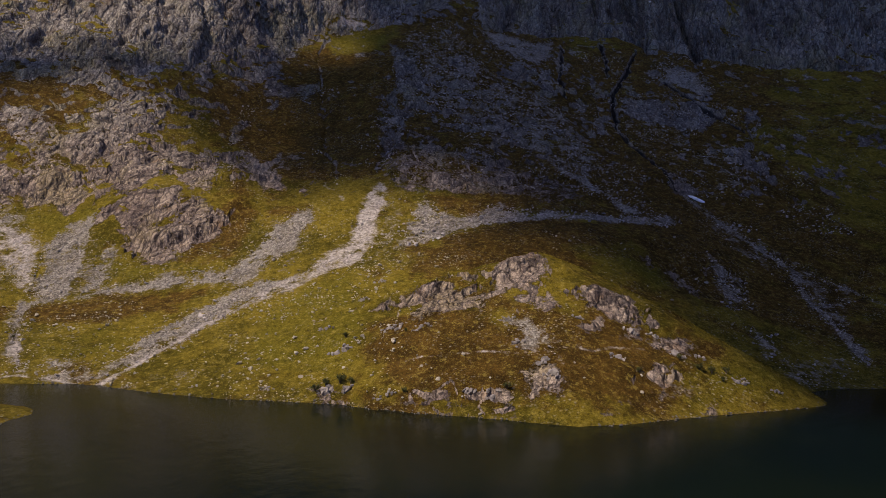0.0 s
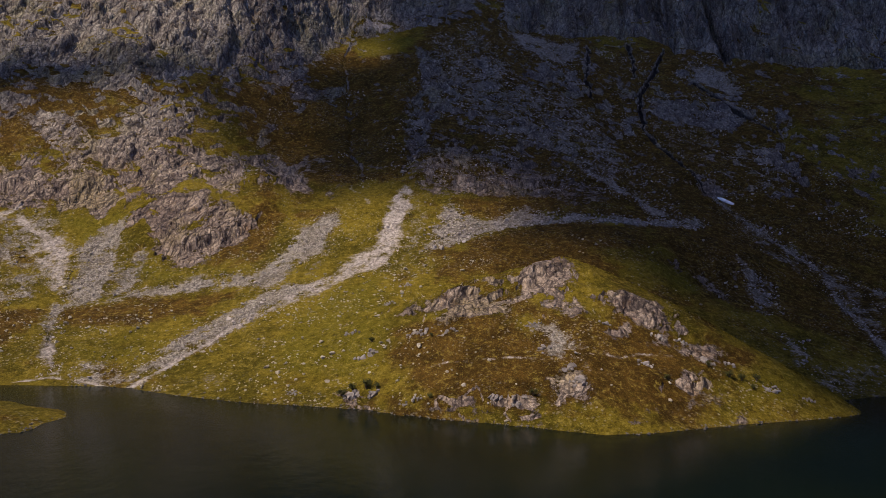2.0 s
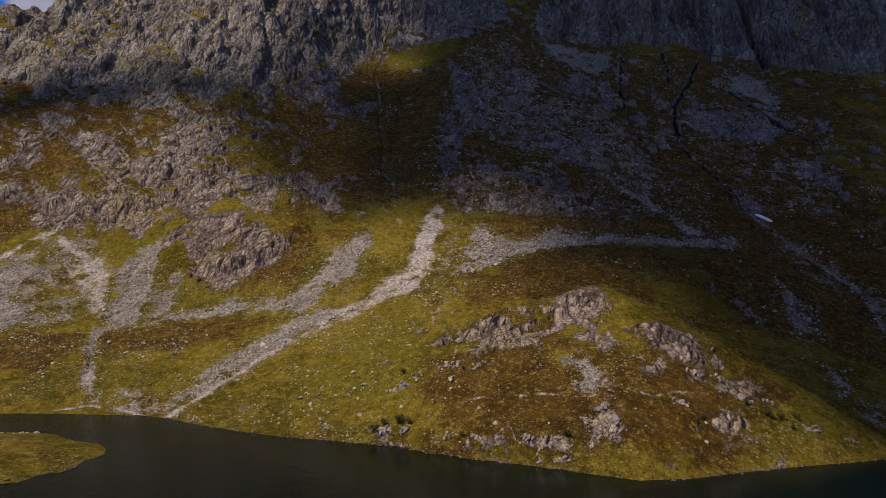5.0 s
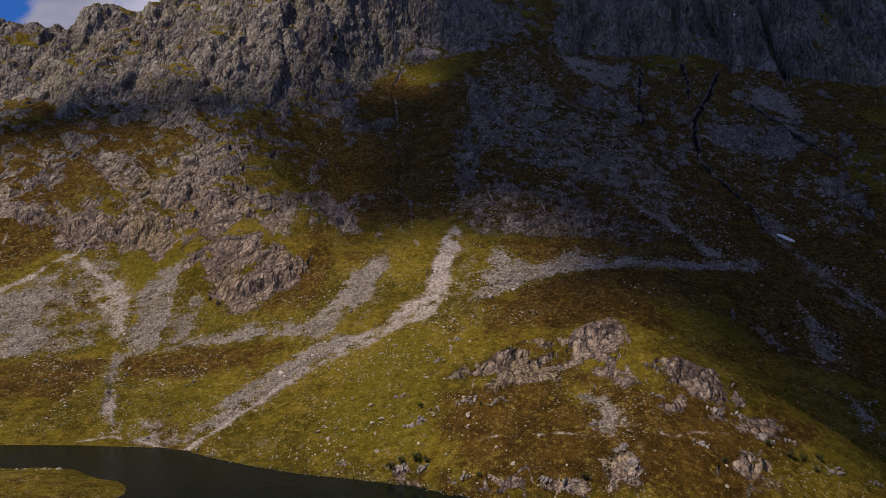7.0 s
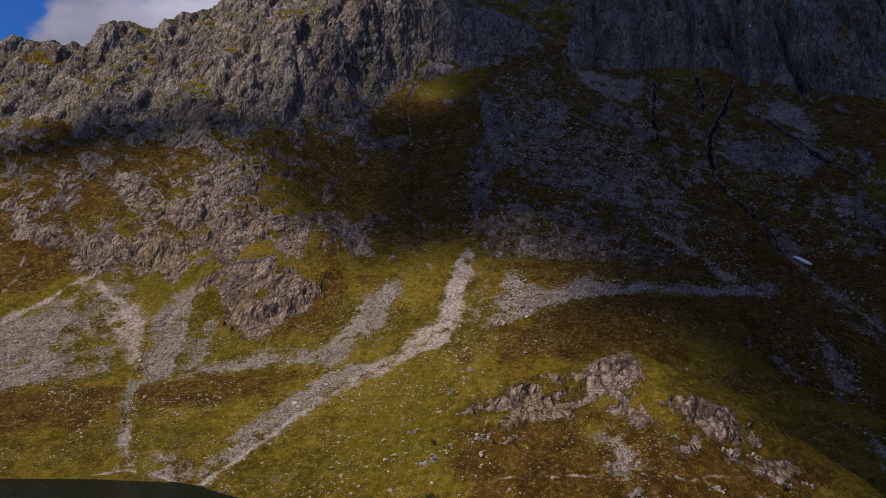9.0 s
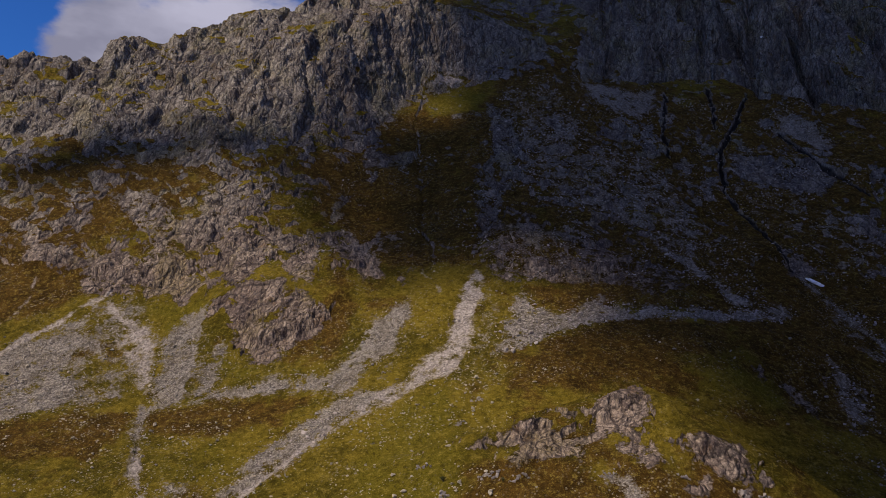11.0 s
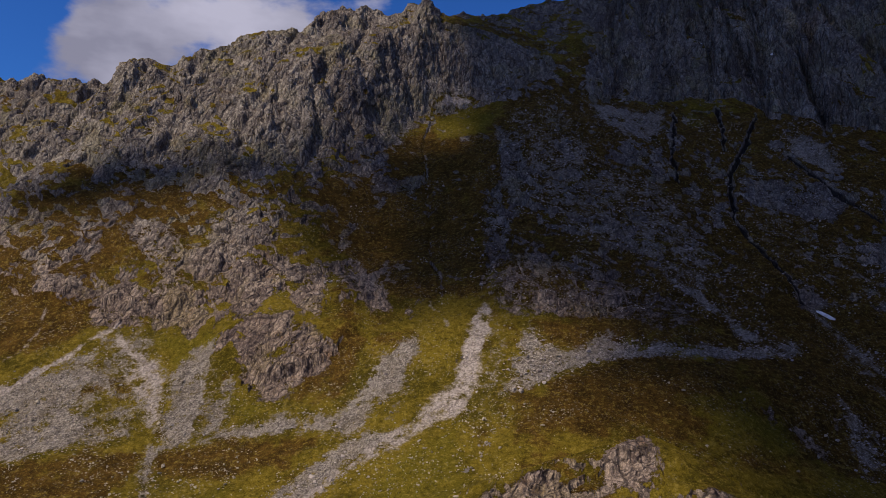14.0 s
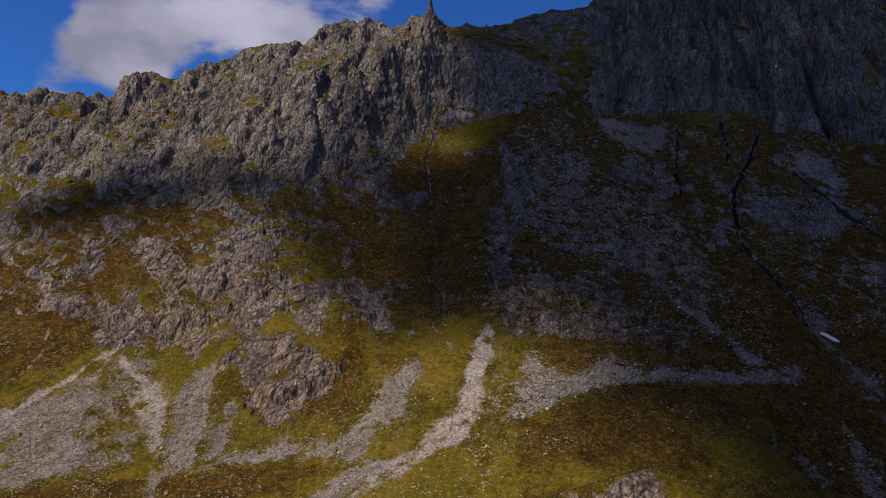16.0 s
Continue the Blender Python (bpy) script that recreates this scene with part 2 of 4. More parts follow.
    # relief
    turf = m.math("ADD", m.math("ADD", m.math("MULTIPLY", blade, 0.45), m.math("MULTIPLY", tuft, 0.9)), m.math("MULTIPLY", mid, 1.4))
    stone = m.math("MULTIPLY", m.cells(2.1, "Distance"), -0.35)
    hgt = m.math("ADD", m.math("MULTIPLY", rf, split), m.math("ADD", m.math("MULTIPLY", sf, stone), m.math("MULTIPLY", m.math("SUBTRACT", 1.0, rf), turf)))
    return m.done(c, 0.95, m.bump(hgt, 1.0), 0.06)


def stone_material(name, pale=1.0):
    m = Nodes(name)
    c = m.mix(m.ramp(m.island(), 0, 1), (0.16 * pale, 0.137 * pale, 0.135 * pale), (0.40 * pale, 0.352 * pale, 0.33 * pale))
    c = m.mix(m.ramp(m.noise(1.1, 6, 0.65), 0.45, 0.7, 0, 0.6), c, (0.46 * pale, 0.42 * pale, 0.36 * pale))
    c = m.mix(m.ramp(m.noise(2.3, 5, 0.6), 0.6, 0.75, 0, 0.7), c, (0.06, 0.052, 0.046))
    return m.done(c, 0.9, m.bump(m.noise(2.4, 7, 0.7), 0.25), 0.2)


def boulder_material():
    m = Nodes("lichened_boulder")
    c = m.mix(m.random(), (0.22, 0.185, 0.14), (0.42, 0.37, 0.295))
    c = m.mix(m.ramp(m.noise(1.3, 6, 0.65), 0.47, 0.70, 0, 0.8), c, (0.30, 0.265, 0.20))
    c = m.mix(m.ramp(m.noise(2.1, 5, 0.6), 0.58, 0.74, 0, 0.8), c, (0.06, 0.055, 0.045))
    return m.done(c, 0.9, m.bump(m.noise(2.0, 7, 0.7), 0.3), 0.2)


def crag_material():
    m = Nodes("crag_rock")
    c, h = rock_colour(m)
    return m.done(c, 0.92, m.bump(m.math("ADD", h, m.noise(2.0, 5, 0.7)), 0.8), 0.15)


def water_material():
    m = Nodes("lake_water")
    w = m.math("ADD", m.noise(0.5, 6, 0.6, (1, 0.6, 1)), m.math("MULTIPLY", m.noise(0.05, 3, 0.5), 1.2))
    c = m.mix(m.ramp(m.noise(0.012, 3, 0.5), 0.35, 0.65), (0.0012, 0.0045, 0.0055), (0.0035, 0.007, 0.0045))
    mat = m.done(c, 0.14, m.bump(w, 0.12, 0.7), 0.15)
    m.bsdf.inputs["IOR"].default_value = 1.33
    return mat


def snow_material():
    m = Nodes("old_snow")
    c = m.mix(m.ramp(m.noise(0.8, 5, 0.6), 0.4, 0.7), (0.82, 0.83, 0.85), (0.62, 0.60, 0.57))
    return m.done(c, 0.6, m.bump(m.noise(1.2, 5, 0.6), 0.2), 0.3)


def leaf_material():
    m = Nodes("heather_leaf")
    c = m.mix(m.island(), (0.035, 0.045, 0.012), (0.085, 0.075, 0.02))
    return m.done(c, 0.8, None, 0.2)


def twig_material():
    m = Nodes("twig_bark")
    return m.done(m.mix(m.noise(3.0), (0.05, 0.035, 0.025), (0.11, 0.085, 0.06)), 0.9)


def cloud_material():
    m = Nodes("cloud_vapour")
    return m.done(m.mix(m.noise(0.01), (0.8, 0.8, 0.8), (0.9, 0.9, 0.9)), 1.0, None, 0.0)


GROUND, CRAG, BOULDER, SCREE = ground_material(), crag_material(), boulder_material(), stone_material("scree_stone", 1.1)
WET_STONE, OUTCROP = stone_material("wet_stone", 0.42), stone_material("outcrop_stone", 0.72)
WATER, SNOW, LEAF, TWIG, VAPOUR = water_material(), snow_material(), leaf_material(), twig_material(), cloud_material()

# ---- the lie of the land ----
XS = [-420, -310, -265, -215, -170, -125, -90, -55, -20, 15, 50, 85, 115, 145, 200, 280, 400]
LINES = [  # plan distance and height of the natural lines of the slope, along XS
    ("shore", [80, 120, 135, 146, 156, 173, 175, 160, 157, 163, 170, 178, 192, 193, 190, 170, 120], [0] * 17),
    ("bench", [150, 190, 200, 210, 215, 220, 222, 218, 216, 216, 225, 240, 247, 255, 255, 235, 190],
              [15, 17, 17, 17, 18, 17, 19, 22, 27, 29, 30, 26, 24, 26, 28, 28, 25]),
    ("moraine", [195, 230, 236, 240, 243, 245, 243, 243, 245, 248, 250, 255, 264, 272, 275, 255, 205],
                [30, 34, 35, 36, 34, 30, 32, 36, 40, 44, 46.5, 43, 34, 37, 42, 42, 38]),
    ("scree_foot", [230, 258, 262, 263, 267, 264, 262, 262, 262, 264, 270, 278, 296, 310, 315, 290, 235],
                   [50, 55, 55, 54, 51, 43, 44, 49, 50, 49, 54, 51, 53, 63, 66, 64, 58]),
    ("mid_slope", [285, 307, 305, 304, 300, 298, 328, 334, 318, 320, 325, 345, 370, 375, 365, 340, 290],
                  [100, 105, 103, 99, 88, 81, 90, 94, 91, 89, 86, 88, 108, 112, 108, 104, 100]),
    ("cliff_foot", [315, 336, 333, 330, 334, 355, 410, 436, 436, 440, 460, 484, 488, 466, 440, 415, 370],
                   [128, 136, 132, 126, 128, 138, 164, 182, 187, 188, 190, 196, 197, 182, 162, 154, 148]),
    ("cliff_brow", [358, 368, 375, 380, 390, 402, 440, 454, 470, 500, 508, 528, 530, 505, 480, 455, 410],
                   [174, 178, 180, 188, 200, 207, 234, 238, 225, 238, 262, 255, 250, 240, 225, 215, 205]),
    ("crest", [372, 382, 389, 398, 422, 452, 462, 510, 560, 590, 560, 580, 590, 580, 560, 520, 470],
              [184, 189, 197, 207, 229, 251, 257, 264, 288, 306, 332, 355, 365, 360, 350, 335, 315]),
    ("back", [470, 480, 490, 500, 520, 550, 570, 600, 650, 680, 660, 680, 690, 680, 660, 620, 570],
             [170, 175, 180, 190, 210, 235, 245, 262, 285, 300, 335, 360, 372, 368, 355, 340, 320]),
]
STEP, X0, X1, Y0, Y1 = 2.0, -440.0, 420.0, -60.0, 700.0


def blurred(a, sigma, axis):
    n = int(3 * sigma) + 1
    w = np.exp(-0.5 * (np.arange(-n, n + 1) / sigma) ** 2)
    w /= w.sum()
    a = np.moveaxis(a, axis, 0)
    p = np.concatenate([np.repeat(a[:1], n, 0), a, np.repeat(a[-1:], n, 0)])
    out = sum(w[i] * p[i:i + len(a)] for i in range(2 * n + 1))
    return np.moveaxis(out, 0, axis)


def valley():
    gx, gy = np.arange(X0, X1 + 1, STEP), np.arange(Y0, Y1 + 1, STEP)
    ys = [blurred(np.interp(gx, XS, y), 5, 0) for _, y, _ in LINES]
    zs = [blurred(np.interp(gx, XS, z), 5, 0) for _, _, z in LINES]
    ys, zs = [ys[0] - 60] + ys + [ys[-1] + 200], [zs[0] - 9] + zs + [zs[-1] - 40]
    h = np.empty((len(gx), len(gy)))
    for i in range(len(gx)):
        h[i] = np.interp(gy, [y[i] for y in ys], [z[i] for z in zs])
    return blurred(blurred(h, 2.2, 1), 2.2, 0)


BASE = valley()


def sample(grid, x, y):
    u = np.clip((x - X0) / STEP, 0, grid.shape[0] - 1.001)
    v = np.clip((y - Y0) / STEP, 0, grid.shape[1] - 1.001)
    i, j = u.astype(int), v.astype(int)
    u, v = u - i, v - j
    return (grid[i, j] * (1 - u) + grid[i + 1, j] * u) * (1 - v) + (grid[i, j + 1] * (1 - u) + grid[i + 1, j + 1] * u) * v


def along(x, y, pts):
    """Distance to a polyline of (x, y, value...) in plan, its side and the values interpolated along it."""
    best = np.full(np.shape(x), 1e9)
    side = np.zeros(np.shape(x))
    vals = [np.zeros(np.shape(x)) for _ in pts[0][2:]]
    for a, b in zip(pts, pts[1:]):
        dx, dy = b[0] - a[0], b[1] - a[1]
        s = np.clip(((x - a[0]) * dx + (y - a[1]) * dy) / (dx * dx + dy * dy), 0, 1)
        d = np.hypot(x - a[0] - s * dx, y - a[1] - s * dy)
        m = d < best
        best = np.where(m, d, best)
        side = np.where(m, (x - a[0]) * dy - (y - a[1]) * dx, side)
        for k in range(len(vals)):
            vals[k] = np.where(m, a[2 + k] + s * (b[2 + k] - a[2 + k]), vals[k])
    return [best, side] + vals


def soft_max(a, b, k):
    d = np.clip(0.5 + 0.5 * (a - b) / k, 0, 1)
    return b + (a - b) * d + k * d * (1 - d)


def smooth(e0, e1, v):
    s = np.clip((v - e0) / (e1 - e0), 0, 1)
    return s * s * (3 - 2 * s)


KNOLL = [(-42, 186, 12), (-16, 190, 22), (-3, 191, 26), (14, 196, 31.5), (27, 197, 34.5), (38, 194, 31), (60, 186, 20), (78, 175, 9), (91, 166, 0)]
BLUFF = [(-122, 270, 9), (-104, 268, 13), (-86, 275, 9)]
STEPS = [  # rock steps across the slope, from west to east: (x, y, height)
    [(-24, 186, 0), (-14, 186, 3), (-3, 186, 6), (12, 189, 6), (22, 191, 5), (33, 189, 2), (37, 188, 0)],
    [(14, 182, 0), (20, 181, 4), (33, 180, 3), (40, 181, 4), (52, 177, 4), (60, 174, 2), (65, 172, 0)],
    [(-33, 157, 0), (-27, 157, 2.5), (-22, 157, 2), (-14, 152, 2), (-2, 149, 2), (12, 147, 2.5), (16, 146, 0)],
    [(36, 153, 0), (42, 153, 1.5), (52, 158, 2), (58, 161, 2), (62, 161, 0)],
    [(-125, 263, 0), (-117, 257, 3), (-104, 250, 6), (-90, 254, 5), (-80, 262, 3), (-74, 268, 0)],
    [(-112, 281, 0), (-100, 279, 4), (-88, 282, 5), (-78, 287, 4), (-69, 291, 0)],
    [(-30, 291, 0), (-15, 289, 3), (5, 287, 5), (25, 291, 4), (45, 297, 3), (65, 301, 3), (76, 303, 0)],
    [(-218, 275, 0), (-195, 274, 3), (-178, 273, 6), (-165, 276, 5), (-140, 282, 5), (-124, 286, 0)],
    [(85, 400, 0), (105, 395, 3), (125, 396, 4), (150, 385, 4), (165, 380, 0)],
    [(95, 318, 0), (102, 318, 3), (112, 317, 4), (118, 316, 0)],
]


CREST_UP = [(-310, 0), (-270, -5), (-264, -4), (-260, 4), (-250, 3), (-230, -2), (-210, 0), (-200, 3), (-180, 3), (-168, -1), (-158, -1), (-151, 6.5), (-140, 6), (-130, 4), (-120, 2), (-110, -1.5), (-104, -2), (-99, 3), (-90, -2), (-80, 0), (-45, 0), (-20, 3.2), (-5, 3.5), (10, -2), (22, -8), (40, 0)]


def height(x, y):
    h = sample(BASE, x, y)
    cx, up = zip(*CREST_UP)
    h = h + smooth(26, 9, np.abs(y - np.interp(x, XS, LINES[7][1]))) * np.interp(x, cx, up)
    kx, ky, kz = zip(*KNOLL)
    d = y - np.interp(x, kx, ky)
    k = np.interp(x, kx, kz) - np.where(d < 0, 0.622, 0.40) * 0.95 * np.sqrt(d * d + 9) + 1.5 - 0.8 * np.maximum(0, np.abs(x - 24.5) - 66.5)
    h = soft_max(k, h, 4.0)
    d, _, top = along(x, y, BLUFF)
    h = h + top * np.exp(-(d / 14) ** 2)
    # the needle on the crest
    h = h + 13 * np.exp(-(((x + 86) / 9) ** 2 + ((y - 453) / 12) ** 2))
    # island in the lake
    d = np.hypot((x + 107) / 1.38, (y - 131) / 1.05) + 1.2 * np.sin(x / 3.1 + y / 4.3) * np.sin(y / 2.7)
    h = np.maximum(h, 4.2 - 0.215 * d)
    # an unseen wall, added past the lake's east end to block skylight on that side
    far = np.hypot(x, y)
    turn = np.degrees(np.arctan2(x, y))
    wall = smooth(39, 56, turn) * smooth(150, 110, turn)
    h = np.maximum(h, wall * np.clip(1.1 * (far - 165), -20, 230) - 40 * (1 - wall))
    # the far side of the lake, behind the eye
    return np.maximum(h, np.minimum(0.22 * (-90 - y), 140))


def stepped(x, y, wob, slow, block):
    """Lift of the rock steps."""
    out = np.zeros(np.shape(x))
    for pts in STEPS:
        px, py, ph = zip(*pts)
        s = y - np.interp(x, px, py) + 2.0 * wob + 3.0 * slow + 1.2 * block
        out += np.interp(x, px, ph) * (smooth(-2.2, 2.2, s) - smooth(-13, 13, s)) * np.clip(0.75 + 0.6 * block + 0.6 * slow, 0.1, 1.5)
    return out


def hashed(i, j, k, seed):
    n = (i * 374761393 + j * 668265263 + k * 2147483647 + seed * 1274126177).astype(np.uint32)
    n = (n ^ (n >> 13)) * np.uint32(1274126177)
    n = (n ^ (n >> 16)) * np.uint32(2246822519)
    return n ^ (n >> 15)


def noise3(x, y, z, seed=0):
    """Gradient noise, about -1 to 1."""
    i, j, k = np.floor(x).astype(np.int64), np.floor(y).astype(np.int64), np.floor(z).astype(np.int64)
    fx, fy, fz = (x - i).astype(np.float32), (y - j).astype(np.float32), (z - k).astype(np.float32)
    u, v, w = (f * f * f * (f * (f * 6 - 15) + 10) for f in (fx, fy, fz))
    out = 0
    for a in (0, 1):
        for b in (0, 1):
            for c in (0, 1):
                h = hashed(i + a, j + b, k + c, seed)
                gx = ((h & 255).astype(np.float32) / 127.5 - 1)
                gy = (((h >> 8) & 255).astype(np.float32) / 127.5 - 1)
                gz = (((h >> 16) & 255).astype(np.float32) / 127.5 - 1)
                wt = (u if a else 1 - u) * (v if b else 1 - v) * (w if c else 1 - w)
                out = out + wt * (gx * (fx - a) + gy * (fy - b) + gz * (fz - c))
    return out * 1.1


def fbm(x, y, z, octaves=4, gain=0.5, seed=0):
    out, amp = 0, 1.0
    for o in range(octaves):
        f = 2.03 ** o
        out = out + amp * noise3(x * f + 17 * o, y * f, z * f, seed + o)
        amp *= gain
    return out


def creased(x, y, z, octaves=4, gain=0.5, seed=0):
    """Sharp valleys, rounded ribs: 0 in the creases, towards 1 on the ribs."""
    out, amp, tot = 0, 1.0, 0
    for o in range(octaves):
        f = 2.07 ** o
        out = out + amp * np.minimum(1, 2.2 * np.abs(noise3(x * f + 31 * o, y * f, z * f, seed + o)))
        tot += amp
        amp *= gain
    return out / tot


def shards(x, y, z, seed=0):
    """Jointed rock: every cell a tilted facet of its own, about -1 to 1."""
    i, j, k = np.floor(x).astype(np.int64), np.floor(y).astype(np.int64), np.floor(z).astype(np.int64)
    best = np.full(x.shape, 9.0, np.float32)
    out = np.zeros(x.shape, np.float32)
    for a in (-1, 0, 1):
        for b in (-1, 0, 1):
            for c in (-1, 0, 1):
                h = hashed(i + a, j + b, k + c, seed)
                ox = (x - (i + a + (h & 255) / 255.0)).astype(np.float32)
                oy = (y - (j + b + ((h >> 8) & 255) / 255.0)).astype(np.float32)
                oz = (z - (k + c + ((h >> 16) & 255) / 255.0)).astype(np.float32)
                d = ox * ox + oy * oy + oz * oz
                m = d < best
                best = np.where(m, d, best)
                g = hashed(i + a, j + b, k + c, seed + 7)
                v = ((g & 255) / 127.5 - 1) * 0.7 + (((g >> 8) & 255) / 127.5 - 1) * 1.1 * ox + (((g >> 16) & 255) / 127.5 - 1) * 0.9 * oz
                out = np.where(m, v, out)
    return out


# bands of loose stone in plan: (x, y, half width)
SCREES = {
    "snow_run": [(106.9, 306.7, 2.11), (113.5, 294.5, 2.05), (123.8, 274.7, 2.35), (130.7, 261.7, 2.66), (127.2, 239.1, 2.11), (126.4, 220.7, 1.98), (123.6, 201.7, 2.16)],
    "east_branch": [(136.4, 260.4, 1.23), (146.6, 252.5, 1.23), (153.3, 241.2, 1.21)],
    "stream_left": [(-131.5, 218.2, 2.31), (-124.1, 203.4, 2.44), (-116.5, 190.4, 2.55), (-107.0, 177.8, 2.86)],
}
GRAVELS = {
    "lane_thread": [(-27.2, 259.2, 3.72), (-29.1, 246.2, 4.95), (-35.5, 235.9, 4.41), (-42.8, 229.1, 2.98), (-50.3, 221.3, 2.26), (-57.4, 214.3, 1.59), (-64.8, 204.5, 1.52), (-70.9, 194.0, 1.47), (-76.4, 184.3, 1.44), (-82.0, 176.8, 1.4), (-84.5, 167.9, 1.35)],
    "fan_path": [(-177.1, 266.7, 1.55), (-182.6, 260.1, 1.55), (-187.4, 250.2, 1.52), (-192.9, 242.1, 1.76), (-199.4, 233.2, 2.0), (-204.0, 225.6, 1.99)],
    "west_path": [(-209.9, 244.9, 1.31), (-206.8, 249.9, 1.05), (-206.3, 258.2, 1.07), (-210.9, 267.4, 0.83)],
    "slope_scar": [(-49.4, 286.9, 0.94), (-43.2, 278.0, 1.14), (-39.9, 271.7, 1.11)],
    "stream_thread": [(-121.4, 200.2, 1.14), (-114.2, 187.5, 1.35), (-107.8, 179.1, 1.54)],
    "beach": [(-115.0, 173.1, 0.51), (-106.7, 176.1, 1.01), (-99.1, 175.8, 0.66), (-88.2, 171.8, 0.63), (-80.4, 167.7, 0.46)],
    "knoll_path": [(-8, 162, 0.25), (9.5, 160.5, 0.35), (22.0, 158.3, 0.4), (34.8, 159.1, 0.4), (47.6, 164.1, 0.35)],
}
COVER = {"scree": [], "gravel": [], "rock": [], "brown": [], "lush": []}  # patches in plan: name, weight, outline


def patch(kind, name, weight, *outline):
    COVER[kind].append((name, weight, outline))


patch("scree", "fan_low", 1, (-210, 230), (-202, 236), (-194, 243), (-183, 248), (-171, 248), (-164, 244), (-170, 239), (-168, 230), (-158, 224), (-154, 218), (-159, 211), (-165, 206), (-171, 202), (-179, 197))
patch("scree", "fan_all", 0.57, (-201, 235), (-188, 251), (-176, 265), (-163, 266), (-141, 249), (-139, 261), (-117, 250), (-109, 230), (-128, 213), (-138, 225), (-151, 214), (-170, 200))
patch("scree", "snow_run_rubble", 0.5, (106, 289), (120, 292), (130, 278), (137, 266), (149, 255), (129, 221), (124, 233), (124, 255), (113, 268))
patch("scree", "fan_upper", 0.62, (-175, 264), (-168, 269), (-157, 259), (-146, 251), (-138, 236), (-134, 223), (-139, 227), (-159, 240), (-177, 246), (-187, 250), (-181, 255))
patch("scree", "fan_spots", 0.7, (-150, 227), (-146, 230), (-140, 222), (-143, 217))
patch("scree", "fan_mid", 1, (-143, 248), (-140, 259), (-132, 264), (-129, 254), (-126, 245), (-121, 232), (-121, 224), (-125, 216), (-128, 213), (-134, 228))
patch("scree", "fan_rib", 0.9, (-121, 247), (-117, 248), (-111, 235), (-112, 226), (-117, 224), (-121, 238))
patch("scree", "bench_band", 1, (-117, 222), (-109, 229), (-90, 234), (-78, 234), (-70, 234), (-70, 226), (-84, 227), (-101, 225), (-110, 223))
patch("scree", "lower_band", 1, (-51, 269), (-48, 257), (-52, 252), (-52, 242), (-60, 232), (-64, 220), (-72, 226), (-71, 235), (-65, 245), (-65, 258), (-57, 264))
patch("scree", "lower_side", 0.5, (-53, 244), (-47, 255), (-46, 241), (-51, 228), (-59, 223))
patch("scree", "lane_low", 1, (-66, 220), (-59, 223), (-49, 226), (-37, 235), (-41, 227), (-48, 218), (-59, 209), (-66, 199), (-72, 188), (-86, 189), (-84, 196), (-81, 202), (-74, 208))
patch("scree", "lane_foot", 0.95, (-82, 190), (-81, 199), (-73, 208), (-63, 215), (-54, 216), (-63, 205), (-69, 193), (-75, 185), (-80, 179), (-86, 175), (-87, 183))
patch("scree", "shore_rubble", 0.75, (-104, 177), (-102, 187), (-98, 190), (-93, 182), (-84, 175), (-92, 173), (-102, 173))
patch("scree", "turf_rubble", 0.5, (-68, 167), (-65, 177), (-60, 182), (-59, 173), (-62, 164))
patch("scree", "lane_side", 0.5, (-26, 280), (-17, 275), (-15, 258), (-17, 242), (-21, 231), (-25, 228), (-24, 252))
patch("scree", "hump_wedge", 1, (-10, 271), (-7, 273), (-3, 266), (4, 262), (11, 263), (17, 271), (23, 273), (29, 265), (25, 258), (17, 256), (7, 250), (-3, 243), (-11, 238), (-16, 237), (-15, 245), (-13, 258))
patch("scree", "hump_line", 0.95, (23, 270), (28, 269), (38, 269), (48, 268), (65, 271), (78, 278), (91, 286), (96, 286), (89, 275), (67, 265), (47, 260), (27, 258))
patch("scree", "hump_chute", 0.95, (47, 320), (55, 310), (65, 300), (73, 288), (82, 283), (74, 275), (69, 281), (68, 290), (61, 295), (56, 300), (48, 310))
patch("scree", "block_upper", 0.85, (98, 258), (102, 254), (107, 249), (100, 231), (93, 226), (96, 240), (97, 249))
patch("scree", "block_lower", 0.8, (96, 215), (101, 214), (98, 203), (92, 198), (93, 206))
patch("scree", "far_rubble", 0.6, (96, 200), (120, 205), (110, 188), (97, 183), (93, 189))
patch("scree", "apron_middle", 0.95, (19, 435), (36, 440), (57, 447), (71, 460), (62, 428), (55, 415), (41, 415), (30, 421))
patch("scree", "apron_east", 0.95, (136, 437), (147, 440), (154, 426), (159, 408), (149, 402), (141, 412), (135, 422))
patch("scree", "dark_rubble", 0.57, (-17, 386), (17, 395), (34, 379), (55, 382), (64, 364), (70, 342), (66, 304), (49, 317), (30, 325), (10, 330), (-9, 348))
patch("scree", "dark_rubble_top", 0.5, (-29, 422), (5, 425), (23, 393), (5, 370), (-16, 381))
patch("scree", "dark_rubble_east", 0.38, (107, 406), (140, 410), (136, 368), (108, 330), (94, 348), (94, 379))
patch("scree", "rib_rubble", 0.75, (13, 170), (22, 171), (23, 164), (27, 161), (26, 156), (19, 159), (16, 165))
patch("gravel", "fan_dust", 0.92, (-177, 267), (-161, 256), (-150, 253), (-143, 246), (-138, 236), (-136, 227), (-139, 227), (-144, 237), (-154, 241), (-160, 245), (-158, 251), (-171, 259), (-177, 263))
patch("gravel", "lane_middle", 0.74, (-27, 231), (-30, 227), (-35, 226), (-43, 219), (-54, 211), (-61, 206), (-69, 197), (-72, 195), (-63, 211), (-50, 223), (-40, 232), (-34, 241))
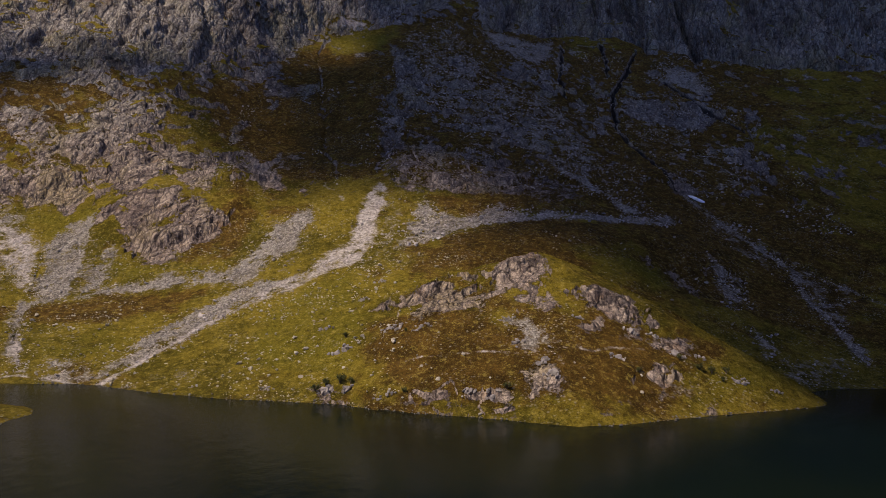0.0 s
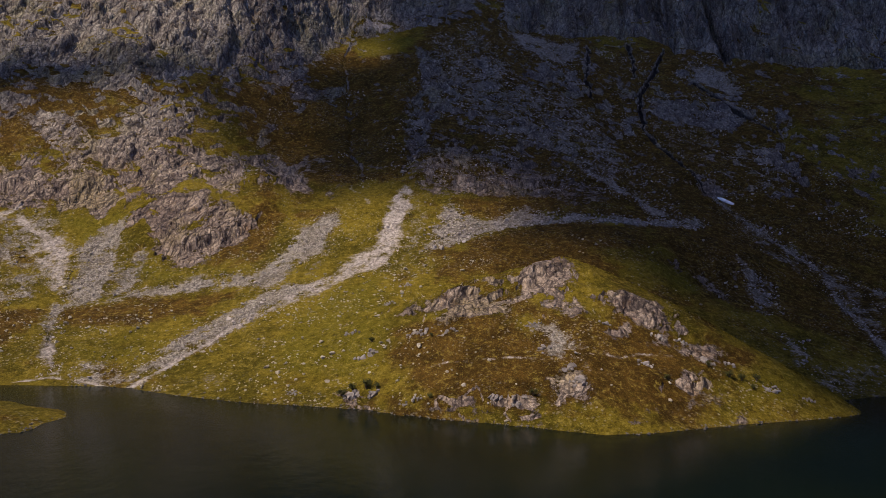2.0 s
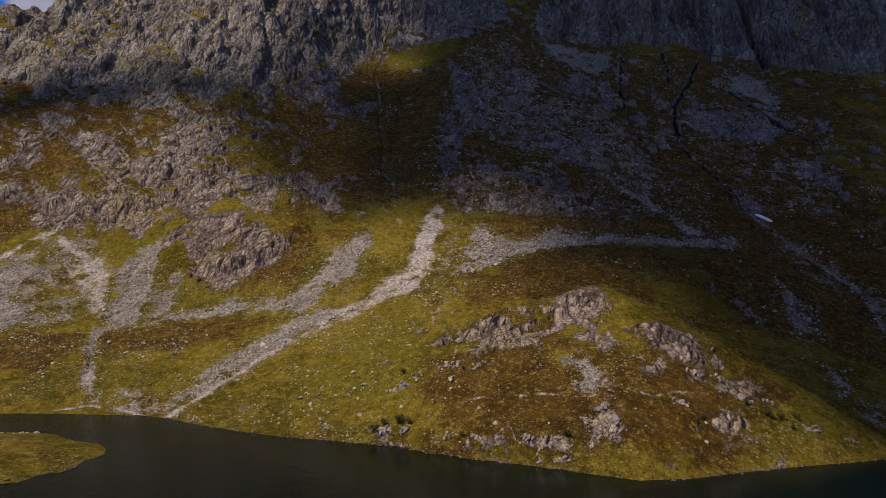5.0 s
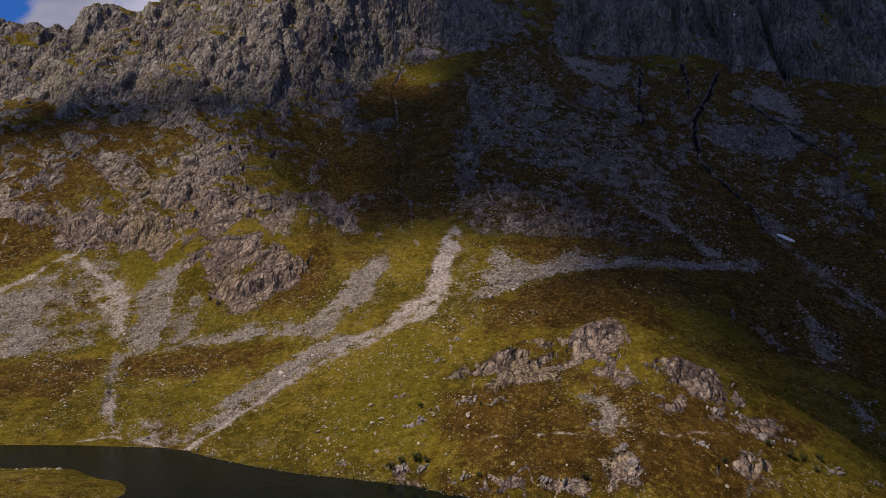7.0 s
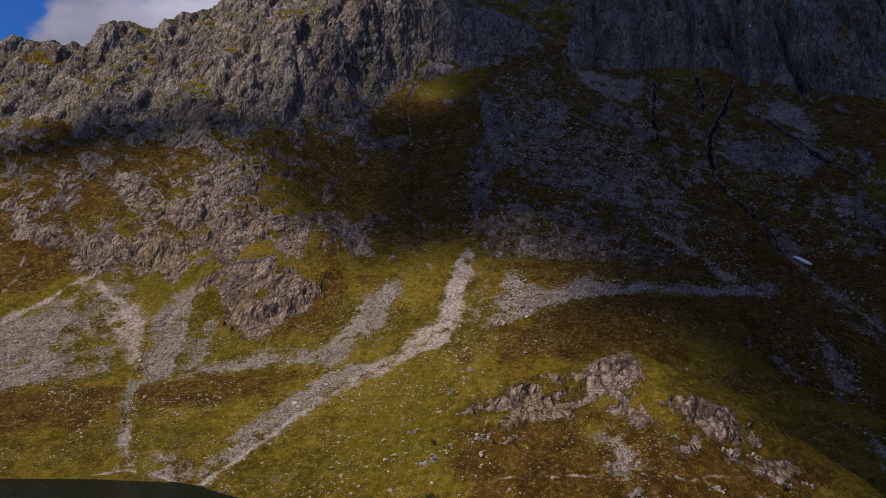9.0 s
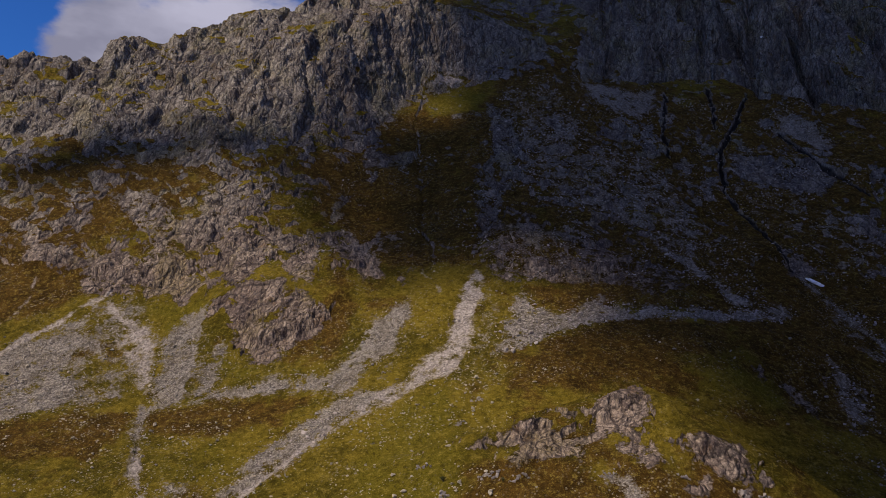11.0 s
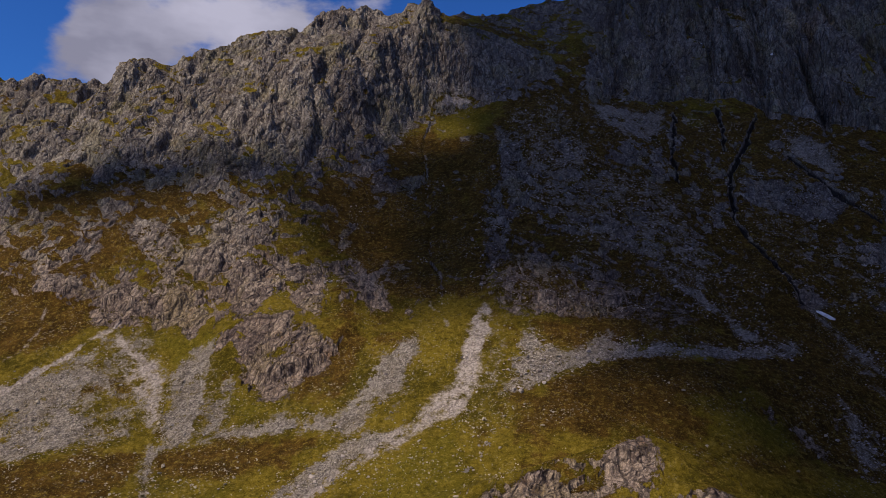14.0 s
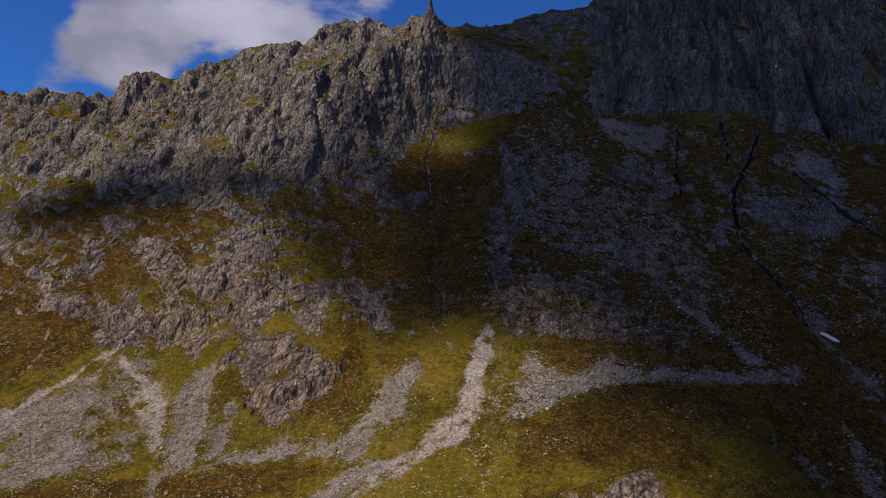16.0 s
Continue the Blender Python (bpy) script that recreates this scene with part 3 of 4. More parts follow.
patch("rock", "crest_block", 0.85, (-180, 394), (-150, 400), (-120, 414), (-98, 438), (-94, 470), (-130, 478), (-165, 455), (-184, 438))
patch("rock", "lane_step", 0.9, (-35, 258), (-26, 258), (-25, 255), (-34, 255))
patch("rock", "shore_c", 0.6, (9, 144), (14, 143), (16, 140), (10, 142))
patch("gravel", "lane_top", 0.85, (-27, 285), (-23, 280), (-23, 269), (-25, 257), (-25, 246), (-27, 231), (-32, 228), (-36, 229), (-34, 240), (-33, 252), (-33, 263), (-31, 273))
patch("gravel", "ledge", 0.9, (-74, 424), (-65, 431), (-55, 434), (-47, 432), (-64, 427))
patch("rock", "dome", 0.74, (-120, 256), (-119, 261), (-110, 264), (-97, 266), (-88, 264), (-81, 258), (-82, 252), (-89, 249), (-92, 242), (-101, 239), (-110, 245), (-116, 250))
patch("rock", "dome_top", 0.85, (-109, 283), (-110, 294), (-104, 299), (-93, 282), (-91, 269), (-99, 268))
patch("rock", "upper_knob", 0.8, (-102, 308), (-91, 316), (-76, 302), (-63, 282), (-72, 276), (-79, 285), (-90, 297))
patch("rock", "ribs_a", 0.9, (-129, 270), (-136, 283), (-145, 290), (-136, 299), (-124, 296), (-116, 286), (-118, 271), (-121, 268))
patch("rock", "ribs_b", 0.85, (-172, 278), (-166, 286), (-155, 284), (-138, 274), (-142, 268), (-143, 264), (-154, 270), (-160, 266))
patch("rock", "spring_crag", 0.9, (-190, 266), (-193, 277), (-183, 283), (-173, 280), (-168, 269), (-176, 265))
patch("rock", "ribs_c", 0.7, (-206, 303), (-186, 309), (-165, 301), (-165, 292), (-185, 294))
patch("rock", "ribs_d", 0.75, (-163, 309), (-150, 322), (-139, 311), (-142, 295), (-152, 296))
patch("rock", "knoll_brow", 0.95, (-19, 185), (-16, 187), (-7, 187), (-7, 190), (3, 186), (11, 184), (16, 194), (24, 198), (27, 194), (29, 190), (26, 182), (19, 182), (16, 182), (11, 178), (9, 175), (2, 177), (-4, 175), (-7, 177), (-6, 182), (-12, 184))
patch("rock", "knoll_b", 0.9, (17, 177), (22, 180), (27, 178), (31, 173), (25, 171), (22, 175))
patch("rock", "knoll_c", 0.9, (35, 179), (41, 183), (50, 184), (52, 178), (45, 173), (38, 176))
patch("rock", "knoll_d", 0.9, (33, 167), (39, 172), (39, 167), (35, 165))
patch("rock", "knoll_e", 0.9, (42, 167), (49, 174), (47, 167), (43, 166))
patch("rock", "knoll_f", 0.85, (50, 169), (57, 174), (63, 173), (62, 169), (50, 165))
patch("rock", "rib_foot", 0.9, (18, 154), (23, 155), (26, 149), (26, 145), (24, 144), (22, 148), (20, 144), (18, 145))
patch("rock", "tip_a", 0.6, (45, 151), (54, 157), (58, 157), (56, 151), (51, 151), (47, 148))
patch("rock", "tip_b", 0.8, (58, 153), (61, 153), (59, 150), (56, 149))
patch("rock", "tip_c", 0.65, (33, 141), (40, 147), (45, 149), (40, 143))
patch("rock", "shore_a", 0.62, (0, 148), (8, 146), (9, 142), (2, 144))
patch("rock", "shore_b", 0.65, (-32, 161), (-24, 158), (-21, 151), (-28, 154))
patch("rock", "middle_crag", 0.6, (-35, 349), (-26, 361), (-17, 314), (-5, 315), (20, 308), (35, 300), (48, 296), (58, 285), (45, 274), (29, 279), (7, 280), (-15, 278), (-22, 281), (-29, 308))
patch("rock", "middle_neck", 0.75, (-35, 411), (-19, 398), (-11, 368), (-19, 346), (-26, 361))
patch("rock", "slope_bar", 0.7, (-98, 363), (-69, 373), (-68, 361), (-92, 353))
patch("rock", "snow_crag", 0.9, (102, 318), (112, 324), (114, 314), (108, 305), (102, 309))
patch("rock", "east_bar", 0.75, (109, 398), (148, 387), (140, 368), (120, 370), (97, 383))
patch("rock", "hump_rocks", 0.7, (73, 240), (80, 243), (88, 235), (84, 230))
patch("brown", "bench_a", 0.9, (-176, 198), (-170, 200), (-149, 212), (-132, 215), (-129, 206), (-135, 192), (-156, 184), (-162, 182))
patch("brown", "bench_b", 0.9, (-124, 213), (-105, 222), (-87, 226), (-74, 223), (-85, 211), (-91, 209), (-116, 206))
patch("brown", "hump_top", 1, (3, 243), (27, 256), (56, 259), (88, 271), (96, 251), (78, 241), (41, 231), (15, 221), (-6, 224))
patch("brown", "middle_slope", 1, (-115, 336), (-104, 378), (-67, 410), (-38, 392), (-33, 316), (-28, 287), (-54, 291), (-97, 318))
patch("brown", "dome_skirt", 0.9, (-96, 255), (-82, 262), (-91, 297), (-75, 267), (-73, 253), (-71, 238), (-83, 236))
patch("brown", "shore_bents", 1, (-21, 153), (-5, 150), (-3, 145), (-16, 147))
patch("brown", "knoll_all", 0.9, (-20, 177), (-7, 176), (10, 178), (29, 171), (51, 172), (69, 172), (59, 158), (31, 142), (14, 144), (-8, 153))
patch("brown", "knoll_face", 0.9, (0, 169), (10, 171), (13, 159), (16, 145), (3, 151), (-3, 160))
patch("brown", "knoll_face_east", 0.75, (28, 163), (40, 165), (48, 161), (43, 150), (28, 148))
patch("brown", "west_slope", 0.8, (-257, 284), (-208, 291), (-189, 265), (-199, 249), (-223, 248))
patch("brown", "west_ledge", 1, (-217, 319), (-190, 319), (-182, 312), (-204, 309))
patch("brown", "hump_orange", 0.9, (-6, 276), (14, 275), (11, 263), (-1, 265))
patch("lush", "dome_foot", 1, (-119, 247), (-108, 240), (-96, 237), (-78, 236), (-90, 234), (-106, 232), (-115, 238))
patch("lush", "spring_green", 1, (-161, 264), (-146, 269), (-140, 263), (-147, 258), (-155, 259))
patch("lush", "rib_green", 0.9, (-148, 255), (-143, 268), (-123, 267), (-114, 292), (-110, 289), (-120, 265), (-135, 258), (-143, 252))
patch("lush", "lake_turf", 0.8, (-47, 215), (-27, 225), (-18, 175), (-24, 160), (-53, 174), (-51, 192))
patch("lush", "hump_green", 0.7, (40, 239), (70, 251), (83, 227), (67, 225), (49, 225))
patch("lush", "tip_green", 0.7, (47, 161), (79, 174), (88, 168), (57, 151))
patch("lush", "bench_green", 0.6, (-115, 194), (-96, 203), (-81, 199), (-86, 184), (-108, 185))
patch("lush", "col_patch", 1, (-71, 416), (-52, 429), (-33, 419), (-38, 403), (-68, 401))
patch("lush", "hump_green_b", 0.8, (-20, 284), (-8, 281), (-2, 271), (-9, 274), (-17, 278))
SHADE_CUTS = 4  # the first of these are stream gullies with their shade painted in
GULLIES = [  # cut into the slope: (x, y, half width, depth)
    [(127, 464, 1.0, 4), (112, 432, 0.8, 3.5), (98, 406, 0.9, 4), (93, 387, 1.0, 4), (91, 367, 0.8, 3.5), (95, 354, 0.9, 4), (101, 334, 0.8, 3), (105, 315, 0.8, 2)],
    [(104, 471, 1.0, 3), (103, 448, 1.0, 3), (99, 426, 1.0, 3)],
    [(76, 456, 1.0, 2.5), (67, 410, 1.0, 2.5), (66, 386, 1.0, 2.5)],
    [(132, 421, 1.2, 3), (140, 401, 1.2, 3), (151, 379, 1.2, 3), (158, 367, 1.2, 3)],
    [(-21, 386, 2.5, 2.5), (-24, 365, 2, 2), (-29, 342, 2.5, 2.5), (-23, 328, 2, 2), (-26, 307, 2, 2), (-28, 293, 2, 1)],
    [(-74, 416, 0.9, 1.6), (-71, 388, 0.9, 1.6), (-62, 349, 0.9, 1.6), (-58, 336, 0.9, 1.6), (-56, 316, 0.9, 1.6), (-44, 290, 0.9, 1.6)],
    [(-133, 216, 2, 0.4), (-121, 198, 2, 0.5), (-108, 182, 2, 0.3)],
    [(82, 486, 3, 6), (81, 520, 4, 14), (78, 575, 5, 18)],
    [(104, 484, 3, 5), (110, 522, 4, 14), (113, 580, 5, 20)],
    [(134, 462, 3, 5), (140, 500, 4, 14), (146, 570, 5, 20)],
    [(160, 440, 3, 4), (170, 485, 4, 12), (176, 560, 5, 18)],
    [(44, 470, 3, 4), (40, 505, 4, 10), (38, 555, 4, 12)],
    [(-272, 340, 2.5, 3), (-273, 388, 3, 6)], [(-240, 336, 2.5, 3), (-246, 392, 3, 6)], [(-204, 338, 2.5, 4), (-212, 398, 3, 5)], [(-165, 340, 3, 4), (-160, 420, 3, 6)],
    [(-300, 340, 2.5, 3), (-305, 384, 3, 5)], [(-128, 352, 3, 4), (-118, 440, 3, 6)],
    [(170, 380, 3, 3), (152, 340, 3, 4), (158, 305, 3, 2)],
]
BROAD_BROWN = [(125, 300, 60, 90, 1.3), (140, 420, 60, 50, 1.2), (40, 370, 95, 100, 1.7), (-195, 295, 60, 26, 0.6), (50, 235, 45, 22, 0.5), (-230, 300, 40, 20), (-60, 310, 30, 20), (-180, 330, 30, 14), (12, 172, 40, 20, 0.5)]
OUTCROPPING = [  # bare rock on gentle ground: (x, y, reach in x, reach in y, weight)
    (-92, 124, 9, 6, 0.4), (-146, 294, 14, 8, 0.5), (-108, 300, 14, 8, 0.5), (-150, 286, 26, 12, 0.35), (-122, 298, 26, 14, 0.25), (-205, 282, 26, 12, 0.3),
    (-70, 305, 12, 10, 0.3), (45, 370, 50, 50, 0.15), (150, 350, 40, 50, 0.2), (-20, 545, 70, 50, 0.35),
]
ZONES = [  # craggy ground: (x, y, reach in x, reach in y, weight)
    (-195, 305, 75, 45, 0.3), (-290, 300, 60, 40, 0.45), (-140, 305, 36, 34, 0.45), (-104, 262, 22, 16, 0.9), (-95, 285, 20, 14, 0.6), (2, 325, 38, 42, 0.55), (-10, 385, 28, 45, 0.4),
    (48, 345, 30, 40, 0.45), (45, 410, 40, 40, 0.35), (110, 392, 32, 14, 0.55), (106, 322, 10, 10, 0.7), (150, 360, 26, 36, 0.35), (-75, 440, 30, 16, 0.5), (-30, 530, 60, 50, 1.0),
    (-8, 187, 14, 5, 0.8), (12, 191, 14, 6, 0.8), (27, 194, 8, 5, 1.0), (34, 181, 16, 4, 0.6), (50, 177, 12, 5, 0.6), (-10, 151, 24, 4, 0.35), (50, 158, 12, 5, 0.5), (21, 156, 6, 6, 0.45), (-86, 300, 14, 10, 0.9),
    (-60, 375, 26, 60, -0.7), (-48, 300, 14, 16, -0.4),
]


FAINT = {"lane_thread": 0.95, "west_path": 0.7, "slope_scar": 0.75, "stream_thread": 0.8, "knoll_path": 0.8, "east_branch": 0.8, "stream_left": 0.85}  # half grown over


def inside(x, y, outline):
    """How far plan points lie inside a closed outline; negative outside."""
    best, odd = np.full(np.shape(x), 1e9), np.zeros(np.shape(x), bool)
    for a, b in zip(outline, outline[1:] + outline[:1]):
        dx, dy = b[0] - a[0], b[1] - a[1]
        s = np.clip(((x - a[0]) * dx + (y - a[1]) * dy) / (dx * dx + dy * dy + 1e-9), 0, 1)
        best = np.minimum(best, np.hypot(x - a[0] - s * dx, y - a[1] - s * dy))
        if dy:
            odd ^= ((a[1] > y) != (b[1] > y)) & (x < a[0] + (y - a[1]) * dx / dy)
    return np.where(odd, best, -best)


def covered(x, y, kind, soft):
    """Weight of the patches of a kind at plan points."""
    v = np.zeros(np.shape(x))
    for _, weight, outline in COVER[kind]:
        xs, ys = zip(*outline)
        m = (x > min(xs) - 6) & (x < max(xs) + 6) & (y > min(ys) - 6) & (y < max(ys) + 6)
        if m.any():
            v[m] = np.maximum(v[m], weight * np.clip(0.55 + inside(x[m], y[m], outline) / soft, 0, 1))
    return v


def bands(x, y, table, wobble, soft):
    v = np.zeros(np.shape(x))
    for key, pts in table.items():
        d, _, w = along(x, y, pts)
        v = np.maximum(v, FAINT.get(key, 1.0) * np.clip(0.55 + (w - d * (1.2 + 0.35 * wobble)) / (soft * w + 0.5) * 0.6, 0, 1))
    return v


def blobs(x, y, table, wobble):
    v = np.zeros(np.shape(x))
    for cx, cy, rx, ry, *wt in table:
        d = np.hypot((x - cx) / rx, (y - cy) / ry) + 0.35 * wobble
        v += (wt[0] if wt else 1.0) * smooth(1.35, 0.55, d)
    return v


def grid_normals(p):
    n = np.cross(np.gradient(p, axis=0), np.gradient(p, axis=1))
    n /= np.linalg.norm(n, axis=-1, keepdims=True) + 1e-9
    return n * np.where(n[..., 2:] < 0, -1, 1)


def relief(x, y):
    """Places of the ground over a grid of plan points, and what covers them."""
    h = height(x, y)
    near = np.hypot(x, y) < 760
    land = smooth(-2, 2, h)
    wob = fbm(x / 9, y / 9, h / 9, 4, 0.55, 11)
    slow = fbm(x / 34, y / 34, h / 34, 3, 0.5, 23)
    flat = np.stack([x, y, h], -1)
    n = grid_normals(flat)
    steep = np.hypot(n[..., 0], n[..., 1]) / np.maximum(n[..., 2], 0.15)
    crest = np.interp(x, XS, LINES[7][1])
    wall = smooth(0.85, 1.15, steep) * smooth(105, 140, h) + smooth(26, 8, np.abs(y - crest)) * smooth(-20, -60, x)
    wall = np.clip(wall, 0, 1)
    zone = np.clip(blobs(x, y, ZONES, wob) + 0.45 * smooth(-0.1, 0.5, slow) * smooth(60, 100, h), -0.6, 1.0)
    zp = np.clip(zone, 0, 1)
    wx, wy = x + 5 * noise3(x / 22, y / 22, h / 22, 131) + 1.5 * wob, y + 5 * noise3(x / 22, y / 22, h / 22, 137)
    ex, ey = x + 1.6 * noise3(x / 7, y / 7, h / 7, 133) + 0.8 * wob, y + 1.6 * noise3(x / 7, y / 7, h / 7, 139)
    scree = np.maximum(bands(ex, ey, SCREES, wob, 1.2), covered(ex, ey, "scree", 6.5))
    gravel = np.maximum(bands(ex * 0.6 + x * 0.4, ey * 0.6 + y * 0.4, GRAVELS, wob, 1.2), covered(ex, ey, "gravel", 4.0))
    worn = fbm(x / 8, y / 8, h / 8, 4, 0.65, 171)
    scree, gravel = scree * np.clip(0.90 + 0.75 * worn, 0.25, 1.08), gravel * np.clip(0.95 + 0.6 * worn, 0.3, 1.1)
    # broad forms: rock steps, ledges, ribs and gullies
    lift = stepped(x, y, wob, slow, shards(x / 6, y / 6, h / 9, 57)) + 0.9 * slow * land
    t = (h + 0.22 * x) / 11 + 1.3 * slow + 0.35 * wob
    f = t - np.floor(t)
    rise = np.where(f < 0.62, f * 0.35 / 0.62, 0.35 + 0.65 * smooth(0.62, 1.0, f))
    lift = lift + 11 * (rise - f) * zp * (1 - wall) * 0.3 * smooth(45, 60, h)
    gully_shade = np.zeros(np.shape(x))
    for k, g in enumerate(GULLIES):
        d, _, w, deep = along(ex + 1.5 * noise3(x / 5, y / 5, h / 5, 149), ey, g) if k < SHADE_CUTS else along(wx, wy, g)
        cut = np.exp(-(d * np.clip(1 + 0.9 * wob, 0.5, 2) / w) ** 2)
        lift = lift - deep * cut
        # the deeper the cut, the more painted shade
        if k < SHADE_CUTS:
            gully_shade = np.maximum(gully_shade, cut * min(1.0, g[1][3] / 3.5))
    push = wall * (((creased(x / 30, y / 30, h / 130, 3, 0.5, 61) - 0.45) * 8 + (creased((x + 0.15 * h) / 15, y / 15, h / 70, 2, 0.5, 62) - 0.45) * 3) * smooth(40, 0, x) + (creased((x + 0.12 * h) / 34, y / 90, h / 300, 3, 0.62, 65) - 0.5) * 34 * smooth(0, 40, x) + 1.0 * shards((x + 0.25 * h) / 13, y / 13, h / 26, 63))
    push = push + zp * smooth(50, 70, h) * ((creased((x + 0.3 * h) / 19, y / 19, h / 40, 2, 0.5, 67) - 0.42) * 4 + 0.8 * shards((x + 0.3 * h) / 9, y / 9, h / 14, 69))
    notch = smooth(24, 6, np.abs(y - crest)) * smooth(-60, -110, x)
    lift = lift + notch * (creased(x / 11, y / 40, 0 * x, 3, 0.6, 59) - 0.4) * 5
    lift, push = lift * near, push * near
    p = flat + n * push[..., None]
    p[..., 2] += lift
    # rock shows where the formed ground is steep
    n = grid_normals(p)
    steep = np.hypot(n[..., 0], n[..., 1]) / np.maximum(n[..., 2], 0.12)
    patch = fbm((x - 0.25 * h) / 17, y / 32, h / 42, 4, 0.6, 161)
    rock = smooth(1.08, 1.9, steep + 0.42 * zone + 0.45 * wall + 1.05 * patch) * land
    rock = np.clip(rock + 0.25 * wall + np.clip(blobs(x, y, OUTCROPPING, wob) * smooth(-0.8, 0.1, patch + 0.6 * wob), 0, 0.75), 0, 0.88) * (1 - 0.95 * gravel) * (1 - 0.8 * smooth(0.4, 0.8, scree))
    bits = fbm(x / 6.5, y / 6.5, h / 6.5, 3, 0.6, 151)
    rock = np.clip(rock + (0.5 + 0.2 * smooth(-30, 20, x)) * smooth(0.22, 0.55, bits + 0.25 * slow + 0.08 * smooth(-30, 20, x)) * smooth(48, 75, h), 0, 1)
    rock = np.maximum(rock, 0.95 * covered(ex, ey, "rock", 4.5) * np.clip(0.95 + 0.3 * wob + 0.25 * patch, 0.55, 1.05))
    lush = covered(ex, ey, "lush", 8.0)
    brown = np.clip(0.22 + 0.75 * covered(ex, ey, "brown", 8.0) + blobs(x, y, BROAD_BROWN, wob) * 0.5 - 0.4 * lush + 0.2 * wob + 0.15 * smooth(70, 120, h), 0, 1)
    # fine forms
    r = smooth(0.25, 0.75, rock)
    big = smooth(60, 110, h)
    tilt = x + (0.30 - 0.65 * smooth(-60, -90, x)) * p[..., 2]
    fine = r * (0.5 + 0.15 * big) * shards(tilt / 4.2, y / 4.2, p[..., 2] / 8.5, 71)
    fine = fine + r * (0.16 + 0.12 * big) * shards(tilt / 1.7, y / 1.7, p[..., 2] / 3.6, 83) + r * 0.5 * wob
    fine = fine + (1 - r) * land * (0.16 * fbm(x / 3.2, y / 3.2, h / 3.2, 3, 0.6, 47) + scree * 0.25 * noise3(x / 1.1, y / 1.1, h / 1.1, 97)) - 0.3 * gravel
    p = p + n * (fine * near)[..., None]
    return p, {"rock": rock, "scree": scree * 0.88, "brown": brown, "gravel": gravel * 0.92, "lush": lush, "gully_shade": gully_shade}


def build_ground():
    dense = np.radians(np.linspace(-46, 37, COLS))
    wide = np.radians(np.concatenate([np.arange(40, 180, 5.0), np.arange(180, 311, 5.0)]))
    az = np.concatenate([dense, wide])
    fine = np.concatenate([np.linspace(2, 100, 30), np.linspace(101, 760, 1800)])
    fx, fy = np.sin(az)[:, None] * fine, np.cos(az)[:, None] * fine
    fh = height(fx, fy)
    ds = np.hypot(np.diff(fine)[None, :], np.diff(fh, axis=1)) / np.maximum(fine[None, 1:], 60)
    ds = np.where(fine[None, 1:] < 110, ds * 0.06, ds)
    rise = (fh - 60) / fine[None, :]  # ground hidden behind the crest needs few rows
    seen = np.maximum.accumulate(rise, axis=1)
    ds = np.where((rise < seen - 0.06)[:, 1:], ds * 0.15, ds)
    cum = np.concatenate([np.zeros((len(az), 1)), np.cumsum(ds, axis=1)], 1)
    rr = np.empty((len(az), ROWS_OUT))
    for i in range(len(az)):
        rr[i] = np.interp(np.linspace(0, cum[i, -1], ROWS_OUT), cum[i], fine)
    far = np.array([820, 900, 1050, 1300, 1700, 2300, 3200, 4500.0])
    rr = np.concatenate([rr, np.repeat(far[None], len(az), 0)], 1)
    x, y = np.sin(az)[:, None] * rr, np.cos(az)[:, None] * rr
    p, marks = relief(x, y)
    away = np.maximum(0, rr - 760)
    p[..., 2] = np.where(away > 0, p[..., 2] * np.exp(-away / 1500), p[..., 2])
    c, r = rr.shape
    i, j = np.meshgrid(np.arange(c), np.arange(r - 1), indexing="ij")
    k = (i + 1) % c
    quads = np.stack([i * r + j, k * r + j, k * r + j + 1, i * r + j + 1], -1).reshape(-1, 4)
    co = p.reshape(-1, 3)
    # cliffs and crags stand as pieces of their own, edge to edge with the ground
    mx, my = x[:, :-1].ravel(), y[:, :-1].ravel()
    bare = marks["rock"][:, :-1].ravel() > 0.42
    foot = np.interp(mx, XS, LINES[5][1])
    wall = (my > foot - 3) & (my < np.interp(mx, XS, LINES[7][1]) + 40) & (i.ravel() < COLS - 1)
    which = np.zeros(len(mx), int)
    for k, (cx, cy, rx, ry) in enumerate(CRAG_SPOTS):
        which[bare & (np.hypot((mx - cx) / rx, (my - cy) / ry) < 1) & (i.ravel() < COLS - 1)] = 4 + k
    which[wall & (mx > -390) & (mx < -96)] = 1
    which[wall & (mx >= -96) & (mx < 18)] = 2
    which[wall & (mx >= 18) & (mx < 330)] = 3
    made = []
    for k, (name, label, category, kind) in enumerate(PIECES):
        part_of = quads[which == k]
        used, back = np.unique(part_of, return_inverse=True)
        me = bpy.data.meshes.new(name)
        me.vertices.add(len(used))
        me.vertices.foreach_set("co", co[used].astype(np.float32).ravel())
        me.loops.add(part_of.size)
        me.loops.foreach_set("vertex_index", back.reshape(-1, 4)[:, ::-1].astype(np.int32).ravel())
        me.polygons.add(len(part_of))
        me.polygons.foreach_set("loop_start", np.arange(0, part_of.size, 4, dtype=np.int32))
        me.update(calc_edges=True)
        for key, v in marks.items():
            a = me.attributes.new(key, "FLOAT", "POINT")
            a.data.foreach_set("value", v.ravel()[used].astype(np.float32))
        me.materials.append(GROUND)
        made.append(tagged(new(name, me), label, category, kind=kind))
    return made, p[:COLS, :ROWS_OUT], marks


